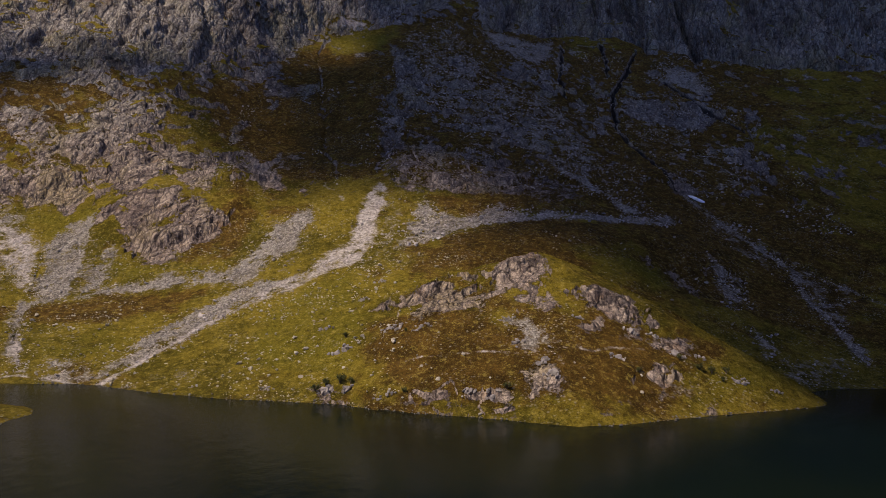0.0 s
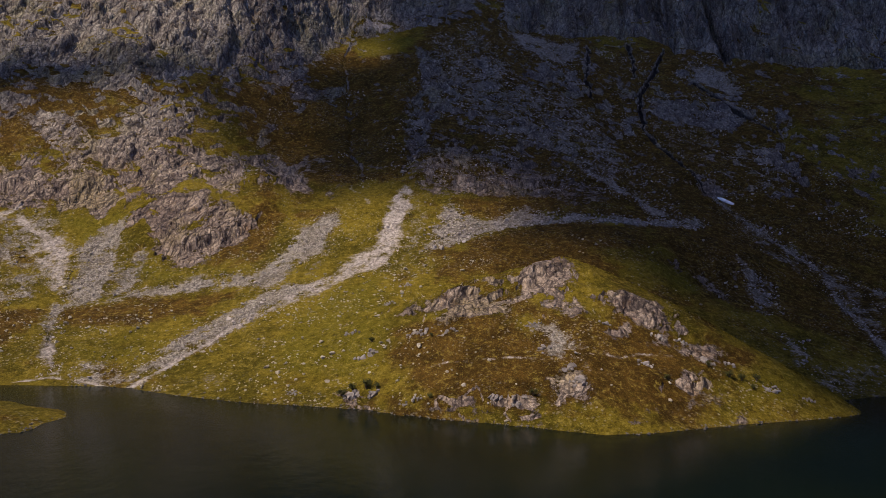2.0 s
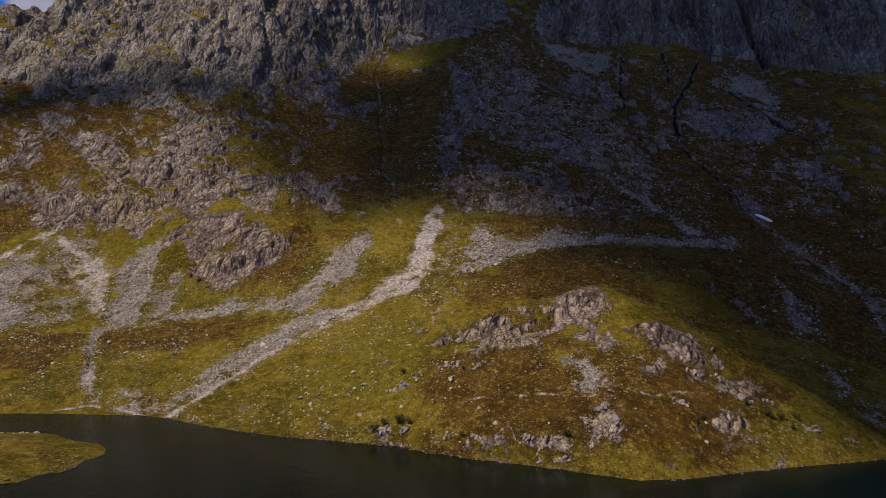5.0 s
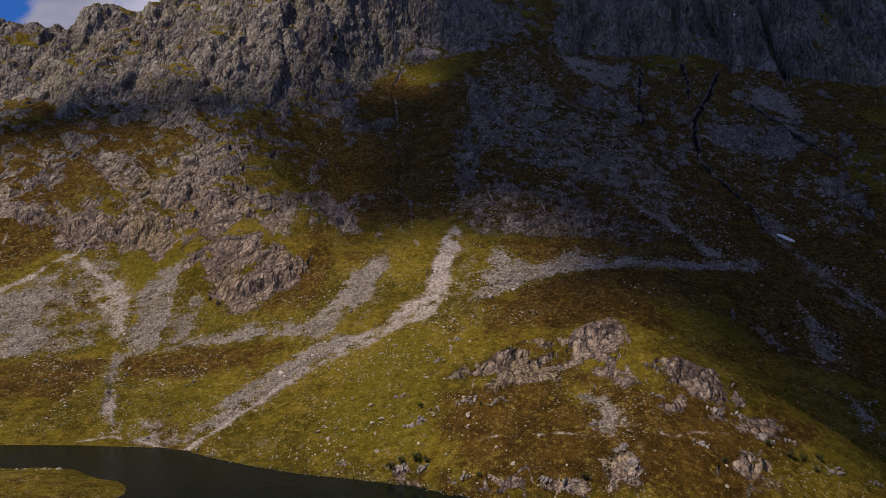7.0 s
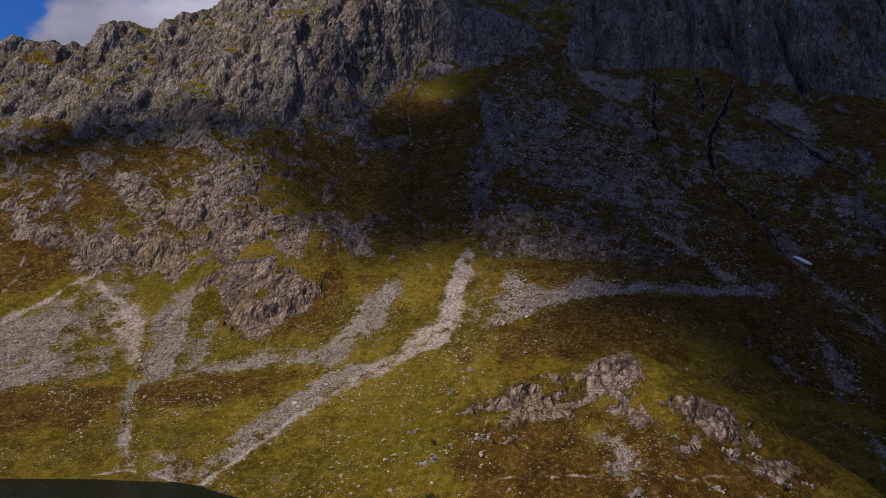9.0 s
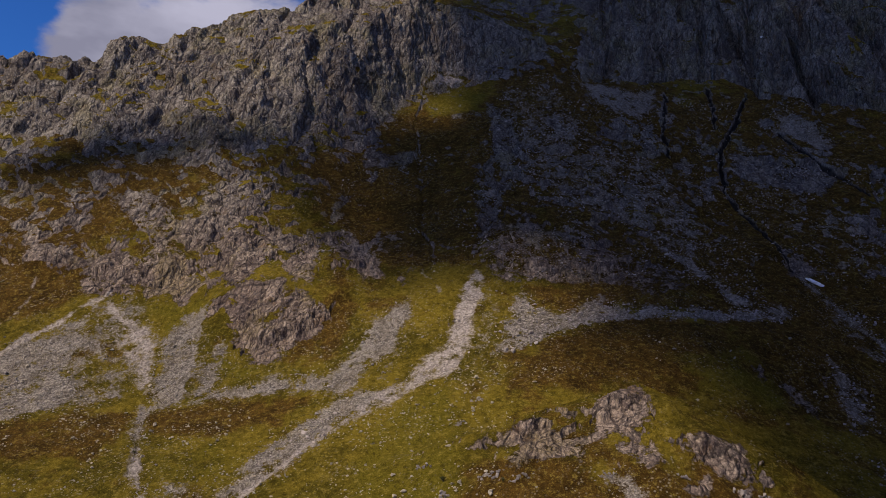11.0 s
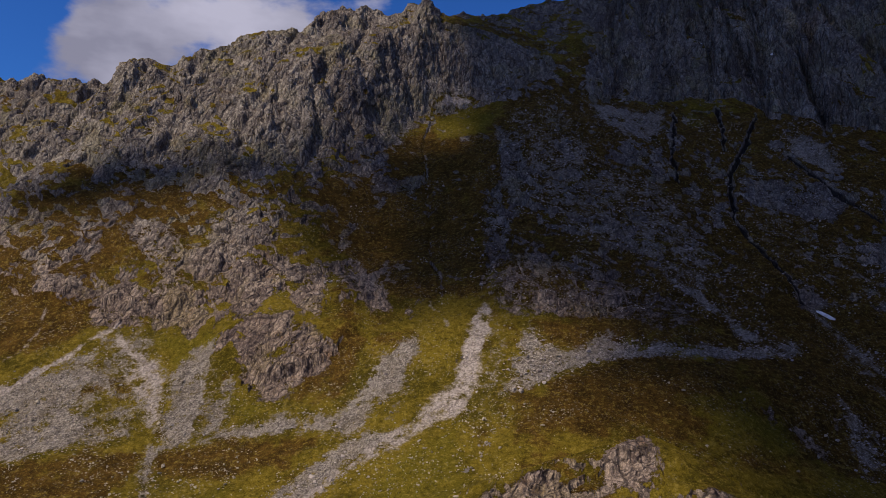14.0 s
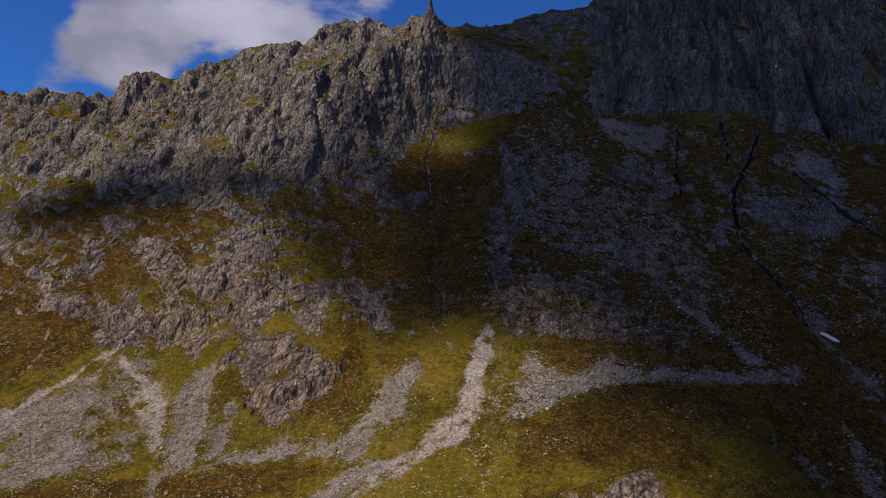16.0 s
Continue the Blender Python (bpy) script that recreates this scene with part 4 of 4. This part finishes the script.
CRAG_SPOTS = [(-104, 264, 24, 20), (6, 187, 24, 10), (26, 175, 8, 5), (43, 179, 12, 6), (-8, 152, 28, 5)]
PIECES = [
    ("ground", "rocky mountainside with olive and russet turf and stone runs", "mountainside", "structure"),
    ("cliff_west", "sunlit grey crag wall below a jagged crest", "cliff", "structure"),
    ("cliff_middle", "shaded rock headwall under the col", "cliff", "structure"),
    ("cliff_east", "tall dark fluted cliff in cloud shadow", "cliff", "structure"),
    ("crag", "rounded grey rock bluff rising from the scree", "crag", "stuff"),
    ("crag", "pale lilac rock crag under the knoll's brow", "crag", "stuff"),
    ("crag", "small lilac rock step on the knoll's face", "crag", "stuff"),
    ("crag", "broken lilac rock ribs on the knoll's shoulder", "crag", "stuff"),
    ("crag", "low grey rock step along the lake shore", "crag", "stuff"),
]
COLS, ROWS_OUT = 1150, 760
pieces, LAND, MARKS = build_ground()


def flat_sheet(name, x0, y0, x1, y1, z, mat):
    bm = bmesh.new()
    bmesh.ops.create_grid(bm, x_segments=24, y_segments=24, size=0.5)
    for v in bm.verts:
        v.co = (x0 + (v.co.x + 0.5) * (x1 - x0), y0 + (v.co.y + 0.5) * (y1 - y0), z)
    me = bpy.data.meshes.new(name)
    bm.to_mesh(me)
    bm.free()
    me.materials.append(mat)
    return new(name, me)


lake = tagged(flat_sheet("water", -700, -500, 700, 215, 0.0, WATER), "dark teal mountain lake with a faintly rippled surface", "lake", kind="structure")

# ---- loose stones, boulders, outcrops ----
def ground_at(x, y):
    """Height of the formed ground and its marks at plan points in the dense sector."""
    x, y = np.atleast_1d(x).astype(float), np.atleast_1d(y).astype(float)
    col = np.clip(np.rint((np.degrees(np.arctan2(x, y)) + 46) / 83 * (COLS - 1)), 0, COLS - 1).astype(int)
    rad = np.hypot(x, y)
    reach = np.hypot(LAND[..., 0], LAND[..., 1])
    row = np.array([min(np.searchsorted(reach[c], r), ROWS_OUT - 1) for c, r in zip(col, rad)])
    return LAND[col, row, 2], col, row


def stone_shapes(count, seed, flat=0.7):
    """Angular stones: hulls of a few points, as vertices and triangles of size one."""
    rng = random.Random(seed)
    out = []
    for _ in range(count):
        bm = bmesh.new()
        for _ in range(15):
            v = Vector((rng.gauss(0, 1), rng.gauss(0, 1), rng.gauss(0, 1))).normalized() * rng.uniform(0.75, 1.05)
            bm.verts.new((v.x * rng.uniform(0.95, 1.25), v.y * 0.9, v.z * flat))
        made = bmesh.ops.convex_hull(bm, input=bm.verts)
        bmesh.ops.delete(bm, geom=[g for g in made["geom_interior"] if isinstance(g, bmesh.types.BMVert)], context="VERTS")
        bmesh.ops.triangulate(bm, faces=bm.faces)
        bm.verts.index_update()
        out.append((np.array([v.co[:] for v in bm.verts]), np.array([[v.index for v in f.verts] for f in bm.faces])))
        bm.free()
    return out


STONES = stone_shapes(14, 5)


def joined_stones(name, spots, mat, seed):
    """One mesh of many stones; spots: x, y, z, size."""
    rng = np.random.default_rng(seed)
    vs, fs, n = [], [], 0
    for x, y, z, s in spots:
        v, f = STONES[rng.integers(len(STONES))]
        a, b = rng.uniform(0, 6.283), rng.normal(0, 0.3)
        ca, sa, cb, sb = math.cos(a), math.sin(a), math.cos(b), math.sin(b)
        turn = np.array([[ca, -sa, 0], [sa, ca, 0], [0, 0, 1]]) @ np.array([[1, 0, 0], [0, cb, -sb], [0, sb, cb]])
        vs.append((v * s * rng.uniform(0.8, 1.2, 3)) @ turn.T + (x, y, z + 0.15 * s))
        fs.append(f + n)
        n += len(v)
    vs, fs = np.concatenate(vs), np.concatenate(fs)
    me = bpy.data.meshes.new(name)
    me.from_pydata(vs.tolist(), [], fs.tolist())
    me.materials.append(mat)
    return new(name, me)


def strewn(pts, per_metre, rng, spread=1.15):
    """Plan points strewn along a band of (x, y, half width)."""
    out = []
    for a, b in zip(pts, pts[1:]):
        a, b = np.array(a, float), np.array(b, float)
        ln = np.hypot(*(b - a)[:2])
        side = np.array([-(b - a)[1], (b - a)[0]]) / ln
        k = max(1, int(ln * (a[2] + b[2]) * per_metre))
        s = rng.random(k)
        q = a[None] + s[:, None] * (b - a)[None]
        out.append(q[:, :2] + side[None] * (rng.normal(0, 0.62, k) * q[:, 2] * spread)[:, None])
    return np.concatenate(out)


SCREE_LABELS = {
    "lane_low": "pale grey stone run down the grass from a gully", "lower_band": "grey loose stones in a band on the turf", "bench_band": "thin line of grey stones along the grassy bench",
    "fan_low": "broad grey scree fan below the crags", "hump_wedge": "lilac grey boulder scree behind the grassy hump", "block_upper": "dark grey block field on the shaded slope",
    "snow_run": "grey stony stream bed on the shaded slope",
}


def within(outline, per_metre, rng):
    """Plan points strewn over a patch and a little past its edge."""
    (x0, x1), (y0, y1) = ((min(v), max(v)) for v in zip(*outline))
    k = int((x1 - x0 + 4) * (y1 - y0 + 4) * per_metre)
    xy = np.c_[rng.uniform(x0 - 2, x1 + 2, k), rng.uniform(y0 - 2, y1 + 2, k)]
    return xy[inside(xy[:, 0], xy[:, 1], outline) > rng.normal(-0.5, 1.2, k)]


rng = np.random.default_rng(21)
heaps = [(key, strewn(pts, 1.3, rng)) for key, pts in SCREES.items()] + [(key, within(outline, 0.95 * weight ** 2, rng)) for key, weight, outline in COVER["scree"]]
for key, xy in heaps:
    z, col, row = ground_at(xy[:, 0], xy[:, 1])
    size = np.clip(rng.lognormal(-1.3 if key.startswith(("hump", "dark", "block")) else -1.85, 0.5, len(xy)), 0.11, 1.0)
    ok = z > 0.2
    ob = joined_stones("scree", np.c_[xy, z, size][ok], SCREE, 31)
    tagged(ob, SCREE_LABELS.get(key, "grey loose stones lying on the mountain slope"), "scree", "stone runs", "stuff")

# small stones all over the turf
k = 28000
xy = np.c_[rng.uniform(-230, 130, k), rng.uniform(145, 310, k)]
clump = noise3(xy[:, 0] / 18, xy[:, 1] / 18, xy[:, 0] * 0, 141) + 0.5 * noise3(xy[:, 0] / 5, xy[:, 1] / 5, xy[:, 0] * 0, 143)
xy = xy[clump > 0.05 + 0.3 * (xy[:, 1] > 250) + 0.35 * (xy[:, 0] > 5) + 0.3 * ((xy[:, 0] > -8) & (xy[:, 1] < 215))]
z, col, row = ground_at(xy[:, 0], xy[:, 1])
ok = (z > 0.4) & (MARKS["rock"][col, row] < 0.6)
size = np.clip(rng.lognormal(-1.6, 0.5, len(xy)), 0.11, 0.8)
tagged(joined_stones("scattered_stone", np.c_[xy, z, size][ok], BOULDER, 37), "small pale stones scattered over the turf", "stones", "", "stuff")

# blocks on the shaded slope below the dark cliff
k = 15000
xy = np.c_[rng.uniform(-100, 170, k), rng.uniform(285, 455, k)]
clump = noise3(xy[:, 0] / 22, xy[:, 1] / 22, xy[:, 0] * 0, 145) + 0.4 * noise3(xy[:, 0] / 6, xy[:, 1] / 6, xy[:, 0] * 0, 147)
xy = xy[(clump > 0.02 + 0.25 * (xy[:, 0] < -30)) & (xy[:, 1] < 285 + 0.9 * (xy[:, 0] + 180))]
z, col, row = ground_at(xy[:, 0], xy[:, 1])
size = np.clip(rng.lognormal(-1.3, 0.45, len(xy)), 0.15, 1.1)
tagged(joined_stones("scattered_block", np.c_[xy, z, size], SCREE, 41), "lilac grey blocks strewn over the shaded slope", "stones", "", "stuff")

# stones along the water's edge
k = 650
ang = np.radians(rng.uniform(-42, 34, k))
reach = np.hypot(LAND[..., 0], LAND[..., 1])
spots = []
for a in ang:
    c = int(np.clip(round((math.degrees(a) + 46) / 83 * (COLS - 1)), 0, COLS - 1))
    up = np.argmax((LAND[c, :, 2] > 0.05) & (reach[c] > 141))
    x, y, z = LAND[c, up]
    q = rng.normal(0, 0.6)
    spots.append((x + math.sin(a) * q, y + math.cos(a) * q, 0.05 + max(0, q) * 0.4, min(0.8, rng.lognormal(-1.85, 0.5))))
tagged(joined_stones("shore_stone", spots, WET_STONE, 39), "wet grey stones along the lake's edge", "stones", "", "stuff")


def stone_mesh(name, v, f, mat):
    me = bpy.data.meshes.new(name)
    me.from_pydata(v.tolist(), [], f.tolist())
    me.materials.append(mat)
    return me


BOULDER_MESHES = [stone_mesh("boulder", v, f, BOULDER) for v, f in STONES]
BOULDER_FIELDS = [(-45, 195, 35, 30, 110), (10, 165, 45, 18, 34), (-110, 205, 35, 18, 30), (60, 240, 40, 25, 12), (-20, 225, 18, 20, 30), (-180, 215, 30, 15, 16), (90, 230, 25, 30, 14)]
BOULDER_LABELS = ["pale lichened boulder lying in the turf", "angular grey boulder on the grassy slope", "flat-topped pale grey boulder in grass"]
for cx, cy, rx, ry, many in BOULDER_FIELDS:
    for _ in range(many):
        x, y = cx + rng.normal(0, 0.55) * rx, cy + rng.normal(0, 0.55) * ry
        (z,), (c,), (w,) = ground_at(x, y)
        if z < 0.5 or MARKS["rock"][c, w] > 0.6:
            continue
        s = float(np.clip(rng.lognormal(-0.85, 0.42), 0.3, 1.5))
        i = int(rng.integers(len(STONES)))
        ob = new("boulder", BOULDER_MESHES[i])
        ob.matrix_world = pose(x, y, z + 0.04 * s, rng.normal(0, 14), rng.normal(0, 14), rng.uniform(0, 360)) @ Matrix.Diagonal((s, s * 0.9, s * 0.85, 1))
        tagged(ob, BOULDER_LABELS[i % 3], "boulder", "boulders on the turf")


SLAB_MESHES = [stone_mesh("slab", v, f, OUTCROP) for v, f in STONES]


def outcrop(x, y, width, high, seed):
    """A rib of jointed rock slabs standing out of the turf."""
    r = random.Random(seed)
    (z0,), _, _ = ground_at(x, y)
    base = new("rock_outcrop")
    base.location = (x, y, z0)
    for _ in range(int(6 + width * 1.3)):
        q = r.uniform(-0.5, 0.5)
        dx, dy = q * width, r.uniform(-0.5, 0.5) * width * 0.35
        (z,), _, _ = ground_at(x + dx, y + dy)
        s = high * r.uniform(0.22, 0.45) * (1.1 - abs(q))
        ob = new("slab", SLAB_MESHES[r.randrange(len(STONES))])
        ob.parent = base
        ob.matrix_basis = pose(dx, dy, z - z0 - 0.1 * s, r.gauss(0, 12), r.gauss(12, 12), r.uniform(0, 360)) @ Matrix.Diagonal((s * 1.2, s * 0.8, s * 1.5, 1))
    return tagged(base, "lilac grey rock outcrop breaking through the turf", "outcrop", "small outcrops")


OUTCROPS = [(-25, 172, 6, 2.2), (-12, 174, 7, 1.8), (-5, 172, 5, 1.5), (-30, 182, 4, 1.6), (22, 155, 4, 2.4), (24, 150, 4, 2.2), (46, 170, 4, 2.0), (56, 166, 4, 2.2), (62, 168, 3, 1.6),
            (70, 163, 5, 1.8), (40, 158, 4, 1.6), (-26, 158, 4, 2.4), (-21, 157, 2.5, 2.2), (6, 148, 4, 2.2), (11, 147, 3, 2.0), (-12, 152, 5, 1.8), (78, 162, 3, 1.3), (-20, 214, 5, 1.4),
            (-23, 204, 4, 1.3), (52, 172, 4, 2.0), (33, 170, 3, 1.4), (16, 170, 4, 1.5), (18, 162, 4, 1.7), (-75, 168, 4, 1.0), (-40, 161, 4, 1.1), (-58, 165, 3, 0.9)]
for n_, (x, y, w, hi) in enumerate(OUTCROPS):
    outcrop(x, y, w, hi, 200 + n_)


def snow_patch(x, y, long, wide, drop, label):
    bm = bmesh.new()
    bmesh.ops.create_icosphere(bm, subdivisions=4, radius=1)
    (z,), _, _ = ground_at(x, y)
    for v in bm.verts:
        w = 1 + 0.3 * noise.noise(v.co * 2.2)
        a = v.co.copy()
        v.co = (a.x * long * w + a.y * 0.3, a.y * wide * w - a.x * long * 0.55, a.z * 0.7 - a.x * drop + a.y * wide * 0.5)
    me = bpy.data.meshes.new("snow_patch")
    bm.to_mesh(me)
    bm.free()
    me.materials.append(SNOW)
    ob = new("snow_patch", me)
    ob.location = (x, y, z + 0.4)
    return tagged(ob, label, "snow patch")


snow_patch(111.0, 306, 2.9, 0.75, 1.6, "small white remnant of old snow in a gully")
snow_patch(103, 523, 1.7, 1.2, 0.2, "scrap of old snow on a dark cliff ledge")
snow_patch(150, 512, 1.0, 0.8, 0.2, "scrap of old snow on a dark cliff ledge")


def pinnacle(x, y, foot, top):
    """A leaning rock needle on the crest."""
    bm = bmesh.new()
    rings, sides = 12, 11
    rows = []
    for i in range(rings):
        f = i / (rings - 1)
        rad = 12.0 * (1 - f) ** 1.5 + 0.7
        row = []
        for k in range(sides):
            a = 6.2832 * k / sides
            q = Vector((math.cos(a), math.sin(a), f * 4))
            w = rad * (1 + 0.28 * noise.noise(q * 1.7)) * (1 + 0.18 * noise.noise(q * 5))
            row.append(bm.verts.new((x + math.cos(a) * w + f * 1.2, y + math.sin(a) * w, foot + (top - foot) * f + 0.8 * noise.noise(q * 3))))
        rows.append(row)
    for lo, hi in zip(rows, rows[1:]):
        for k in range(sides):
            bm.faces.new((lo[k], lo[(k + 1) % sides], hi[(k + 1) % sides], hi[k]))
    bm.faces.new(rows[-1])
    me = bpy.data.meshes.new("rock_pinnacle")
    bm.to_mesh(me)
    bm.free()
    me.materials.append(CRAG)
    return tagged(new("rock_pinnacle", me), "dark rock needle standing on the mountain crest", "pinnacle")


pinnacle(-86, 458, 226, 268.5)


def limb(bm, a, b, ra, rb):
    axis = (b - a).normalized()
    u = axis.orthogonal().normalized()
    v = axis.cross(u)
    lo = [bm.verts.new(a + (u * math.cos(k * 1.2566) + v * math.sin(k * 1.2566)) * ra) for k in range(5)]
    hi = [bm.verts.new(b + (u * math.cos(k * 1.2566) + v * math.sin(k * 1.2566)) * rb) for k in range(5)]
    for k in range(5):
        bm.faces.new((lo[k], lo[(k + 1) % 5], hi[(k + 1) % 5], hi[k]))


def part(name, bm, mat, parent):
    me = bpy.data.meshes.new(name)
    bm.to_mesh(me)
    bm.free()
    me.materials.append(mat)
    ob = new(name, me)
    ob.parent = parent
    return ob


def shrub(seed, label):
    """A heather bush about a metre high: woody stems and a ragged crown of small leaves."""
    r = random.Random(seed)
    base = new("shrub")
    stems, crown = bmesh.new(), bmesh.new()
    for _ in range(9):
        a, lean = r.uniform(0, 6.283), r.uniform(0.1, 0.7)
        tip = Vector((math.cos(a) * lean, math.sin(a) * lean, r.uniform(0.5, 1.0)))
        knee = tip * 0.5 + Vector((r.uniform(-0.1, 0.1), r.uniform(-0.1, 0.1), 0.08))
        limb(stems, Vector((0, 0, -0.1)), knee, 0.045, 0.03)
        limb(stems, knee, tip, 0.03, 0.012)
        for _ in range(42):
            c = knee.lerp(tip, r.uniform(0.1, 1.15)) + Vector((r.gauss(0, 0.13), r.gauss(0, 0.13), r.gauss(0, 0.1)))
            turn = Euler((r.uniform(0, 6.3), r.uniform(0, 6.3), r.uniform(0, 6.3))).to_matrix()
            s = r.uniform(0.05, 0.11)
            crown.faces.new([crown.verts.new(c + turn @ Vector(q)) for q in ((-s, 0, 0), (0, -s * 0.6, 0.02), (s, 0, 0), (0, s * 0.6, 0.02))])
    part("stems", stems, TWIG, base)
    part("crown", crown, LEAF, base)
    return tagged(base, label, "shrub", "dark bushes by the lake")


BUSH = [shrub(60 + k, "dark heather bush rooted among the shore rocks") for k in range(3)]
BUSH_SPOTS = [(-26, 159, 1.9), (-23, 159.5, 2.2), (-28.5, 158.5, 1.6), (-20.5, 158.5, 1.5), (-24, 176, 1.3), (56, 164, 1.4), (60, 162.5, 1.7), (63, 163, 1.6), (67, 164.5, 1.5), (65, 161, 1.3),
              (-8, 151.5, 1.3), (14, 148, 1.4), (-9, 172, 0.9), (-120, 196, 0.9), (44, 155, 1.2)]
for k, (x, y, s) in enumerate(BUSH_SPOTS):
    (z,), _, _ = ground_at(x, y)
    m_ = pose(x, y, z, 0, 0, 77 * k)
    ob = BUSH[k] if k < 3 else copy_thing(BUSH[k % 3], m_)
    ob.matrix_world = m_ @ Matrix.Diagonal((s, s, s * 0.9, 1))

# ---- unseen cloud, added between the place and the sun to shade the slopes ----
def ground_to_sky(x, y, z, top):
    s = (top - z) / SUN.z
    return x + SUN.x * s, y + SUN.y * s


def puff(rings, sides):
    """A ball of size one, as vertices and faces."""
    vs = [(0, 0, 1.0)] + [(math.sin(math.pi * i / rings) * math.cos(6.2832 * k / sides), math.sin(math.pi * i / rings) * math.sin(6.2832 * k / sides), math.cos(math.pi * i / rings)) for i in range(1, rings) for k in range(sides)] + [(0, 0, -1.0)]
    last = len(vs) - 1
    fs = []
    for k in range(sides):
        k2 = (k + 1) % sides
        fs += [(0, 1 + k, 1 + k2), (last, last - sides + k2, last - sides + k)]
        for i in range(rings - 2):
            a, b, c, d = 1 + i * sides + k, 1 + i * sides + k2, 1 + (i + 1) * sides + k2, 1 + (i + 1) * sides + k
            fs += [(a, d, c), (a, c, b)]
    return np.array(vs), np.array(fs)


def build_shade_cloud(label, outline, gaps, thin, top, seed):
    """An unseen cumulus of many puffs, added so its shadow fills an outline on the ground, as the sun sees it; gaps:
    (x, y, reach); thin: sparser puffs for half shade, (x, y, reach in x, in y, share of puffs).
    """
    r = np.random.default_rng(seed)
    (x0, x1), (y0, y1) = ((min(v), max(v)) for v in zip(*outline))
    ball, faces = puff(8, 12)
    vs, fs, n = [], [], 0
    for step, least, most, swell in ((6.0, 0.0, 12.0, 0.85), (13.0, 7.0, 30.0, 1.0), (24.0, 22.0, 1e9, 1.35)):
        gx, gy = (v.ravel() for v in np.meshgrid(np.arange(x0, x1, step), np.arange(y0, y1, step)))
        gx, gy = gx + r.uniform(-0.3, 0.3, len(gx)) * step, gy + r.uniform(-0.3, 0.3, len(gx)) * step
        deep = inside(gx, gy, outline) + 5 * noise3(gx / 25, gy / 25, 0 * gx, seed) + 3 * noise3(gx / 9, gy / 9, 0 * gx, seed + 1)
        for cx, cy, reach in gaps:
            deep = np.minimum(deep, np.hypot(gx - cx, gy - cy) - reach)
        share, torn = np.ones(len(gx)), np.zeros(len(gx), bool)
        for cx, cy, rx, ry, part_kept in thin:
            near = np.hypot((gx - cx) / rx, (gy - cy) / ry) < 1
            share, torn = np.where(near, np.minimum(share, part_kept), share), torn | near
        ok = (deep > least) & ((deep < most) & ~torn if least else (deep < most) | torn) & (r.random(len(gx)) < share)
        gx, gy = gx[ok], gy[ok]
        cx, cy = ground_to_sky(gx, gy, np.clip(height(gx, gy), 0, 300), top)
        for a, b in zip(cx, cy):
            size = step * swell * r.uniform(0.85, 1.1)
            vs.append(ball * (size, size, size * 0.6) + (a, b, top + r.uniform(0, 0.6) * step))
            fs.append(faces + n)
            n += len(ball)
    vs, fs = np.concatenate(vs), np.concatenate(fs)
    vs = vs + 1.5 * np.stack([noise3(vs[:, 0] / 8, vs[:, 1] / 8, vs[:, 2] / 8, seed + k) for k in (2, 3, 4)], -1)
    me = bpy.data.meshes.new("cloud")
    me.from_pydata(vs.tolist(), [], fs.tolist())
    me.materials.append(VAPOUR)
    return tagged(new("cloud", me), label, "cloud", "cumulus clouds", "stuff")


# where shade should lie on the ground; the cloud above is shaped to it
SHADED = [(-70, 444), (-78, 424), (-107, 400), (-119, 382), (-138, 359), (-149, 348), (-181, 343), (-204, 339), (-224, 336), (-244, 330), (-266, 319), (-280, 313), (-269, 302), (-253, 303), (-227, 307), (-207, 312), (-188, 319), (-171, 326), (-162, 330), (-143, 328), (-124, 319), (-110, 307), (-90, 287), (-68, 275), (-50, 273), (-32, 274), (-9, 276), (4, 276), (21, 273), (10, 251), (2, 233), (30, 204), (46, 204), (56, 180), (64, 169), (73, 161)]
build_shade_cloud("broad ragged white cumulus cloud high over the cirque", SHADED + [(108, 150), (330, 150), (400, 420), (330, 700), (-40, 700), (-66, 490)],
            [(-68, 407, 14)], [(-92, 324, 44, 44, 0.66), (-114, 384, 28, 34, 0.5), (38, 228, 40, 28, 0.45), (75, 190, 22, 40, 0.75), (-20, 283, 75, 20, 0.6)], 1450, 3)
